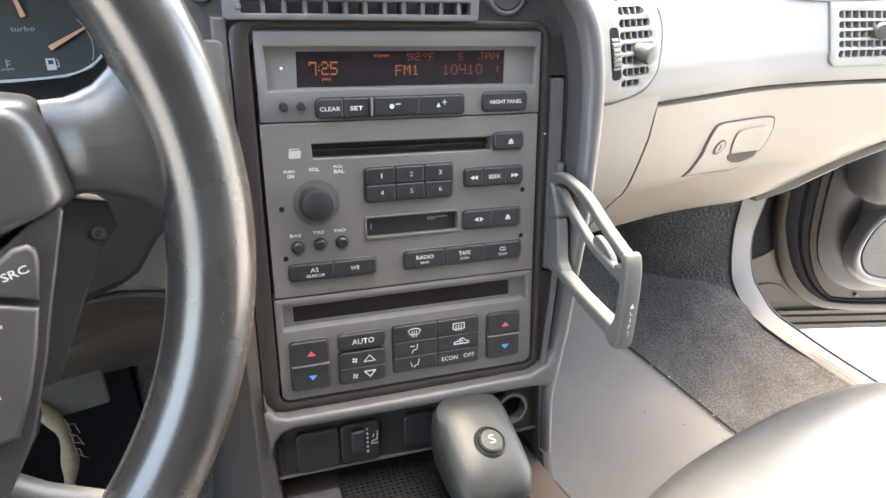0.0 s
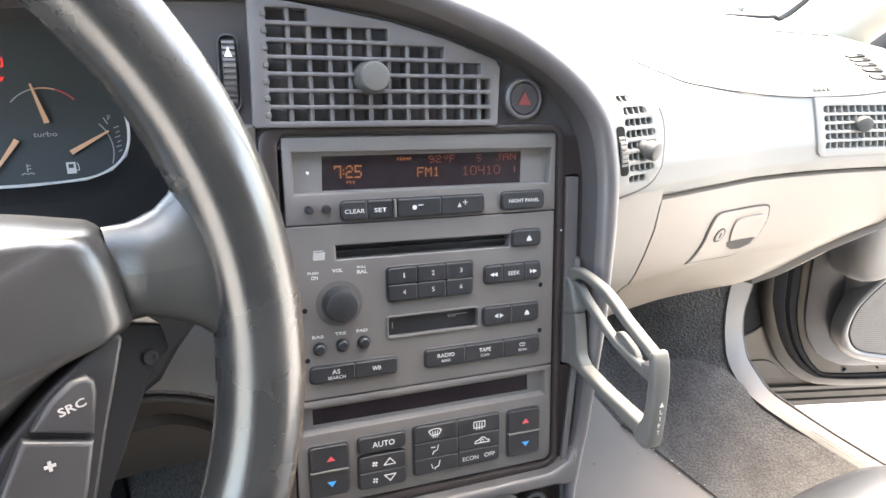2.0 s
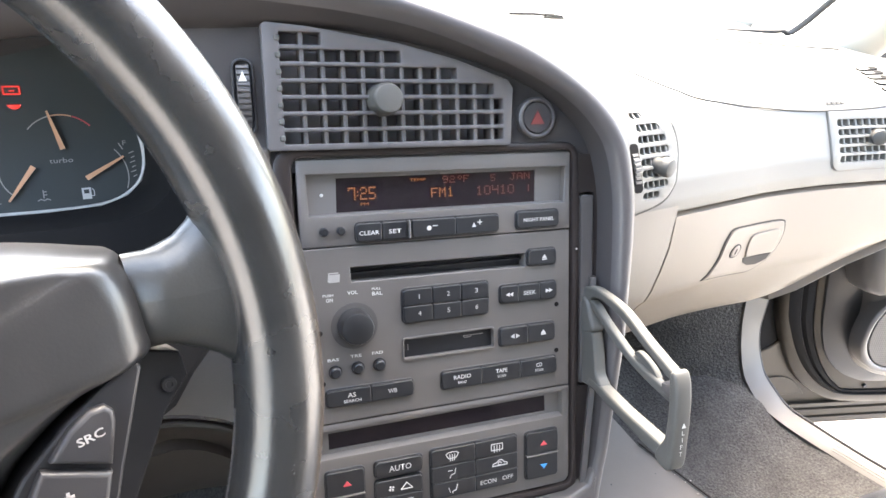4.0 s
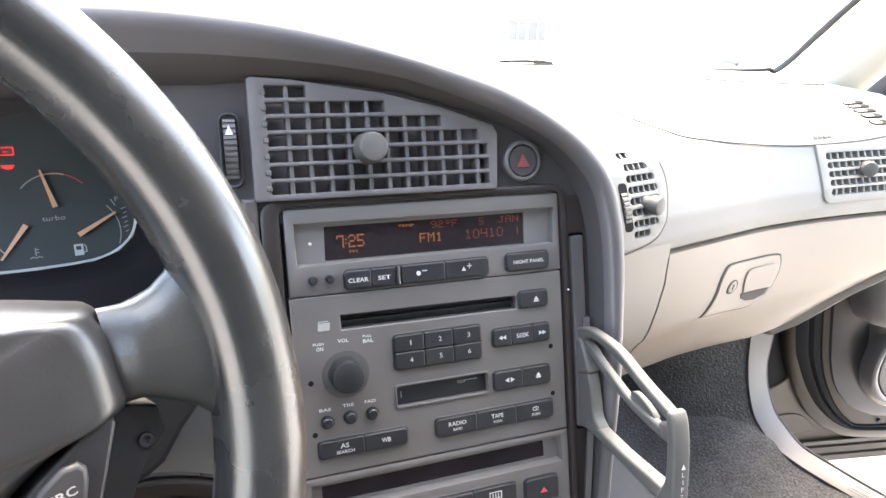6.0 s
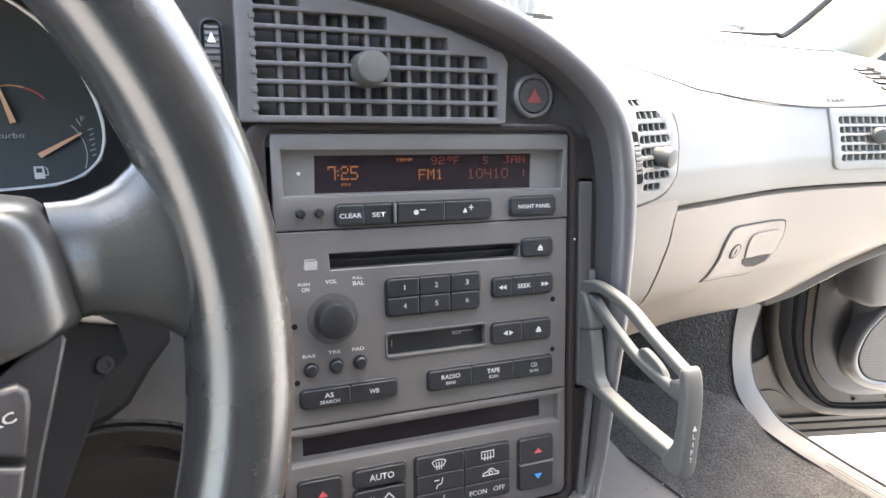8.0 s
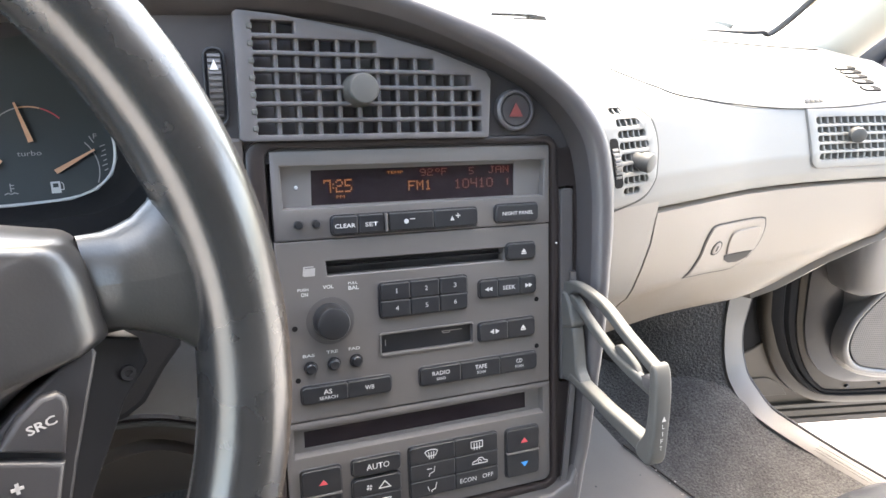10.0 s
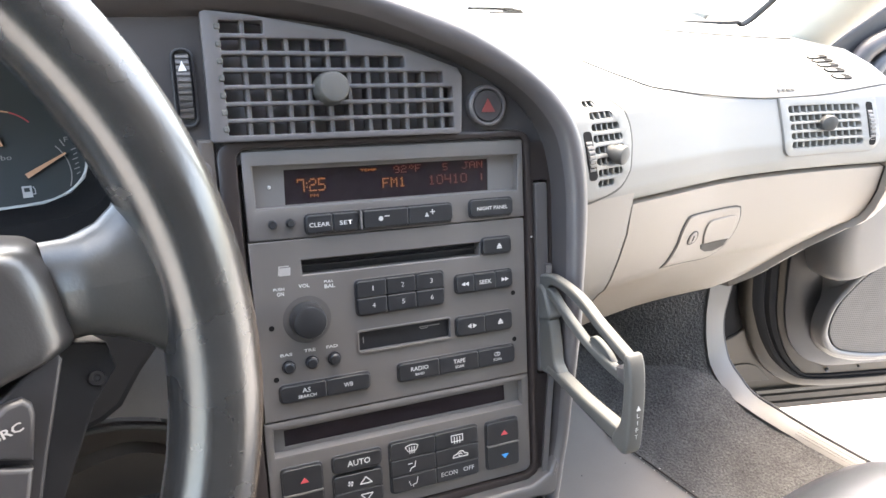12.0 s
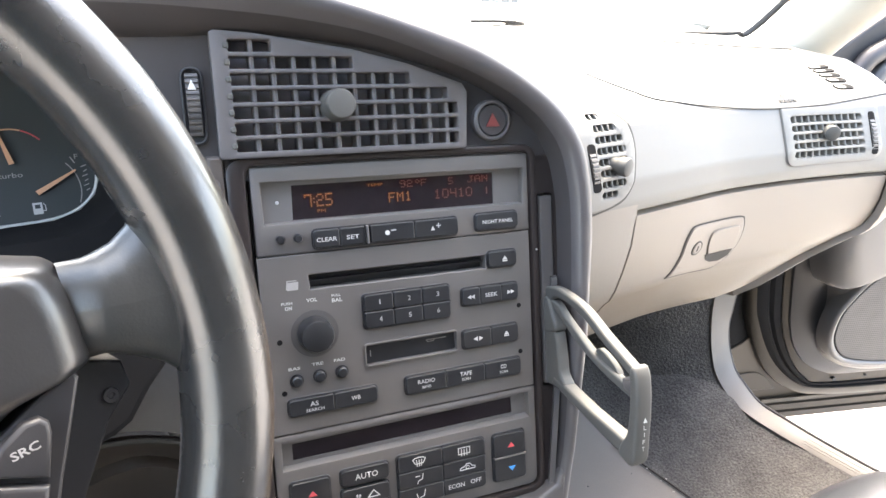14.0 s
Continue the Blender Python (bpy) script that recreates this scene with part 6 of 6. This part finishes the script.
for i in range(34):
    s = 0.0006 + 0.0010 * random.random()
    gy = random.uniform(-0.10, 0.17)
    gx = random.uniform(0.30, 0.50) if i % 4 == 0 else random.uniform(0.512, 0.545)
    solo("grit", moved(box(-s, s, -s * 0.7, s * 0.7, -s * 0.4, s * 0.4, s * 0.3, 1), Matrix.Translation((gx, gy, 0.360 if gx < 0.525 else 0.347)) @ pose(0, 0, 0, 0, 0, random.uniform(0, 180))), DUST if i % 2 else RUBBER, "small crumb of grit on the footwell floor", "grit", group="grit on the floor")
# sill trim: a strip that runs along the sill, then climbs the door pillar
sill_in = [(-1.3, 0.373), (-0.3, 0.373), (-0.03, 0.374), (0.012, 0.376), (0.066, 0.381), (0.099, 0.3865), (0.130, 0.3935), (0.154, 0.408), (0.1755, 0.430), (0.1896, 0.4615), (0.198, 0.491), (0.2055, 0.538), (0.208, 0.62), (0.202, 0.78), (0.195, 0.93)]
sill_out = [(-1.3, 0.388), (-0.3, 0.388), (-0.05, 0.388), (0.012, 0.389), (0.060, 0.392), (0.107, 0.397), (0.139, 0.416), (0.160, 0.4325), (0.173, 0.454), (0.183, 0.477), (0.1895, 0.507), (0.190, 0.536), (0.188, 0.62), (0.18, 0.78), (0.17, 0.93)]
a, b = spline([(0.742 + 0.010 * min(1.0, max(0.0, (0.11 - y) / 0.09)), y, z) for y, z in sill_in], 4), spline([(0.775, y, z) for y, z in sill_out], 4)
solo("trim_sill", thick(sheet([[p + Vector((0.001, 0.005, -0.006)), p, p.lerp(q, 0.3) + Vector((0, 0, 0.001)), p.lerp(q, 0.7) + Vector((0, 0, 0.001)), q, q + Vector((0.001, 0.006, -0.006))] for p, q in zip(a, b)]), 0.005), TRIM, "pale grey sill trim strip rising up the door pillar", "trim", kind="structure")
for k, x in enumerate((0.752, 0.757, 0.765)):
    solo("trim_groove", tube([(x, y, 0.3755 + (x - 0.728) / 0.052 * 0.014 + 0.0026) for y in (-0.8, -0.3, -0.1, 0.0, 0.02)], 0.0003, 0.0004, (0, 0, 1), 6), CUP, "fine groove in the sill trim", "trim", kind="structure")
kick = [[p + Vector((0.003, 0.002, -0.002)), p + Vector((-0.012, 0.012, -0.006)), Vector((0.695 - 0.025 * k, p.y + 0.045 + 0.02 * k, p.z - 0.015 - 0.025 * k)), Vector((0.645 - 0.045 * k, p.y + 0.11 + 0.03 * k, max(0.332, p.z - 0.03 - 0.08 * k))), Vector((0.57, 0.50, max(0.36, p.z - 0.16 * k))), Vector((0.56, 0.60, max(0.36, p.z - 0.10 * k)))] for p in a[16:] for k in [min(1.0, max(0.0, (p.z - 0.37) / 0.15))]]
kick = [[q + Vector((0, 0, -0.020 * max(0.0, 1 - n / 9))) for q in row] for n, row in enumerate(kick)]
solo("wall_kick", thick(sheet(kick), 0.006), CARPET, "dark carpeted kick panel of the footwell", "wall", kind="structure")
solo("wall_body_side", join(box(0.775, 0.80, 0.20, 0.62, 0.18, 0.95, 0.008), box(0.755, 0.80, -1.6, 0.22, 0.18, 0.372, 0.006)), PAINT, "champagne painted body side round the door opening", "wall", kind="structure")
solo("trim_seal", tube([p + Vector((0.004, 0.004, -0.001)) for p in b], 0.0030, 0.0040, seg=8), RUBBER, "black rubber door seal along the sill", "trim", kind="structure")

seat = thing("passenger_seat", "grey leather passenger seat with a rounded cushion", "car seat", at=(0.38, -0.35, 0.36))
rows = []
for k in range(15):
    t = k / 14
    x = 0.105 + 0.52 * t
    e = abs(2 * t - 1)
    r = 0.05
    top = 0.552 - 0.02 * (1 - e ** 2) * 1.0 - 0.075 * max(0, e - 0.78) ** 1.5 * 6
    fr = -0.085 - 0.055 * e ** 2.6
    rows.append([(x, -0.75, top + 0.012), (x, -0.5, top - 0.012), (x, -0.3, top - 0.004), (x, fr - 0.10, top + 0.006), (x, fr - 0.055, top + 0.004), (x, fr - 0.025, top - 0.006), (x, fr - 0.006, top - 0.026), (x, fr, top - 0.055), (x, fr - 0.006, top - 0.10), (x, fr - 0.03, 0.40)])
part("cushion", thick(sheet(rows), 0.01), SEAT, seat, "smooth grey leather cushion")
part("welt", tube([(0.165, -0.7, 0.556), (0.185, -0.3, 0.549), (0.20, -0.2, 0.55), (0.205, -0.16, 0.544), (0.207, -0.135, 0.530)], 0.0016, seg=6), LEATHER, seat)
part("backrest", box(0.14, 0.62, -0.86, -0.70, 0.5, 1.10, 0.05, 4), SEAT, seat)
part("base", box(0.17, 0.58, -0.7, -0.14, 0.36, 0.47, 0.01), RUBBER, seat)

# ---- passenger door, standing open
DM = pose(0.80, 0.32, 0, 0, 0, -24)
door = thing("door_1", "open champagne car door with a grey lined panel and speaker", "car door", DM, (0.3, 0, 0.27), kind="structure")
door_line = lambda pts: spline([(x, 0, z) for x, z in pts], 4)
edge_a = door_line([(0.135, 0.93), (0.150, 0.60), (0.168, 0.478), (0.183, 0.433), (0.216, 0.366), (0.258, 0.308), (0.326, 0.262), (0.401, 0.244), (0.575, 0.238), (1.0, 0.238)])
edge_b = door_line([(0.144, 0.93), (0.161, 0.60), (0.179, 0.480), (0.197, 0.432), (0.231, 0.371), (0.274, 0.320), (0.325, 0.284), (0.385, 0.267), (0.557, 0.261), (1.0, 0.261)])
edge_c2 = door_line([(0.195, 0.93), (0.215, 0.60), (0.234, 0.480), (0.250, 0.422), (0.273, 0.375), (0.302, 0.333), (0.339, 0.298), (0.378, 0.284), (0.547, 0.281), (1.0, 0.281)])
edge_d = door_line([(0.205, 0.93), (0.226, 0.60), (0.245, 0.480), (0.259, 0.426), (0.282, 0.379), (0.321, 0.339), (0.361, 0.319), (0.405, 0.309), (0.53, 0.308), (1.0, 0.308)])
at = lambda p, y: Vector((p.x, y, p.z))
INSIDE = (0.2, -1, 0.8)
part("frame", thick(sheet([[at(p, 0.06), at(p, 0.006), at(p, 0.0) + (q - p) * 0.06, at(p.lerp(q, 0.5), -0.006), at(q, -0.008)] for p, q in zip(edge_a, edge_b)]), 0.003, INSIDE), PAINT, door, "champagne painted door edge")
part("weather_strip", sheet([[at(p, 0.002), at(p, -0.010), at(p.lerp(q, 0.18), -0.017), at(p.lerp(q, 0.36), -0.018), at(p.lerp(q, 0.50), -0.010), at(p.lerp(q, 0.62), -0.016), at(p.lerp(q, 0.85), -0.016), at(q, -0.010), at(q, 0.002)] for p, q in zip(edge_b, edge_c2)]), MATT_BLACK, door, "black rubber weather strip")
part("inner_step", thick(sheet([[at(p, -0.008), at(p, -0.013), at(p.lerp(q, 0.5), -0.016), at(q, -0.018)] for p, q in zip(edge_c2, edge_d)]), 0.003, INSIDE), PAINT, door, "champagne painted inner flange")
hub = Vector((0.62, 0, 0.60))
part("liner", thick(sheet([[at(p, -0.014), at(p, -0.024), at(p.lerp(hub, 0.04), -0.034), at(p.lerp(hub, 0.12), -0.044), at(p.lerp(hub, 0.3), -0.052), at(p.lerp(hub, 0.98), -0.052)] for p in edge_d]), 0.004, INSIDE), DOOR_DARK, door, "dark grey vinyl door lining")
def bulging(outline, centre, steps):
    """A padded form over a closed outline; steps of (share of the outline, height)."""
    rings = []
    for f, y in steps:
        ring = [Vector((centre[0] + (p.x - centre[0]) * f, y, centre[1] + (p.z - centre[1]) * f)) for p in outline]
        rings.append(ring + ring[:1])
    return sheet(rings)


pad_line = door_line([(0.230, 0.70), (0.245, 0.62), (0.268, 0.575), (0.290, 0.535), (0.300, 0.50), (0.302, 0.460), (0.301, 0.420), (0.315, 0.388), (0.348, 0.360), (0.399, 0.345), (0.478, 0.342), (0.72, 0.342), (0.84, 0.36), (0.86, 0.55), (0.84, 0.80), (0.60, 0.86), (0.30, 0.86), (0.235, 0.80), (0.230, 0.70)])[:-1]
part("padded_panel", bulging(pad_line, (0.55, 0.58), ((1.0, -0.045), (0.995, -0.058), (0.975, -0.070), (0.94, -0.079), (0.88, -0.085), (0.7, -0.088), (0.03, -0.088))), DOOR_PALE, door, "pale grey padded door panel")
rest = door_line([(0.215, 0.72), (0.222, 0.62), (0.240, 0.568), (0.256, 0.548), (0.281, 0.551), (0.312, 0.566), (0.353, 0.583), (0.42, 0.600), (0.60, 0.615), (0.86, 0.62), (0.90, 0.70), (0.86, 0.80), (0.5, 0.84), (0.25, 0.82), (0.215, 0.72)])[:-1]
part("armrest", bulging(rest, (0.52, 0.71), ((1.0, -0.050), (0.995, -0.085), (0.975, -0.104), (0.93, -0.116), (0.85, -0.122), (0.6, -0.124), (0.03, -0.124))), DOOR_PALE, door, "pale grey armrest bulge")
spk = door_line([(0.368, 0.568), (0.340, 0.548), (0.314, 0.515), (0.299, 0.486), (0.296, 0.450), (0.304, 0.425), (0.324, 0.402), (0.357, 0.389), (0.437, 0.380), (0.52, 0.388), (0.565, 0.43), (0.575, 0.49), (0.545, 0.545), (0.48, 0.578), (0.42, 0.583), (0.368, 0.568)])[:-1]
spk = [(p.x, p.z) for p in spk]
cxs, czs = 0.435, 0.482
part("speaker_frame", prism([(cxs + (x - cxs) * 1.10, czs + (z - czs) * 1.13) for x, z in spk], -0.0935, -0.06, 0.006, 3, hole=[(cxs + (x - cxs) * 1.01, czs + (z - czs) * 1.01) for x, z in spk]), DOOR_PALE, door)
part("speaker_grille", prism(spk, -0.0915, -0.07, 0.002), GRILLE, door, "perforated grey speaker grille")
flange = [(0.240, 0.0), (0.229, 0.003), (0.227, 0.016), (0.223, 0.016), (0.221, 0.004), (0.208, 0.003), (0.206, 0.014), (0.202, 0.014), (0.200, 0.004), (0.184, 0.006), (0.180, 0.04)]
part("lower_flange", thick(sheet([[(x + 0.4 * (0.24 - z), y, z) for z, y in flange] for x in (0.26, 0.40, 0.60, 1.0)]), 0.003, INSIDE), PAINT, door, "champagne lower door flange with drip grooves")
# Upper corner cut low so the black hinge gap stands for shade.
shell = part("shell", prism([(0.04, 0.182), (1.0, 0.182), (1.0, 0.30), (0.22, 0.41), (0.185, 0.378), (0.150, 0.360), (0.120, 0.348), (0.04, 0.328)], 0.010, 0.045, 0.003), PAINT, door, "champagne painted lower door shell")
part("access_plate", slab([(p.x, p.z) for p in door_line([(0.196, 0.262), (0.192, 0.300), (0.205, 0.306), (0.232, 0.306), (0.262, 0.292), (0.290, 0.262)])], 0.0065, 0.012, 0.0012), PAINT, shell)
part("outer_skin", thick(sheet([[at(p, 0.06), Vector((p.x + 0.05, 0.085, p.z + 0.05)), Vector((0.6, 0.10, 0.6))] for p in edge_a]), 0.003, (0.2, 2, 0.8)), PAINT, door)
part("mirror_corner", slab([(0.160, 0.925), (0.172, 0.945), (0.207, 0.970), (0.266, 1.013), (0.34, 1.07), (0.45, 1.14), (0.45, 0.87), (0.165, 0.87)], -0.035, 0.01, 0.006), RUBBER, door, "black mirror corner panel")
for bend, wide in (([(0.206, 0.84), (0.222, 0.905), (0.234, 0.932), (0.255, 0.953), (0.32, 0.985)], 0.0160), ([(0.245, 0.84), (0.262, 0.905), (0.285, 0.935), (0.33, 0.955)], 0.014)):
    part("corner_fold", tube(spline([(x, -0.045, z) for x, z in bend], 5), wide, 0.016, (0, 1, 0), 12), SEAT if wide < 0.015 else DOOR_DARK, door, "grey folded vinyl corner")
for hx, hz, r in ((0.404, 0.2935, 0.0042), (0.482, 0.2965, 0.0022)):
    # Dark discs for drain holes; the shade inside is their colour.
    part("drain_hole_disc", lathe([(0, -0.0215), (r, -0.0215), (r, -0.010)], (hx, 0, hz), 12), PIT, door)
# Matt black put on the pillar and a filler plate as the gap's shade.
hinge = thing("door_hinge_panel", "hinge pillar coloured black for the shade behind the open door", "car body", at=(0.8, 0.3, 0.2))
part("hinge_pillar", thick(sheet([[(0.785, 0.195, z), (0.815, 0.225, z), (0.87, 0.262, z), (0.94, 0.295, z), (1.06, 0.335, z), (1.12, 0.40, z)] for z in (0.18, 0.3, 0.4, 0.6, 0.8, 0.95)]), 0.004), MATT_BLACK, hinge)
part("gap_shade_plate", moved(prism([(0.0, 0.30), (0.13, 0.32), (0.22, 0.36), (0.21, 0.43), (0.19, 0.55), (0.175, 0.95), (0.0, 0.95)], 0.0145, 0.030), DM), MATT_BLACK, hinge)
part("lower_fender", box(0.80, 0.905, 0.22, 0.60, 0.18, 0.30, 0.01), PAINT, hinge)
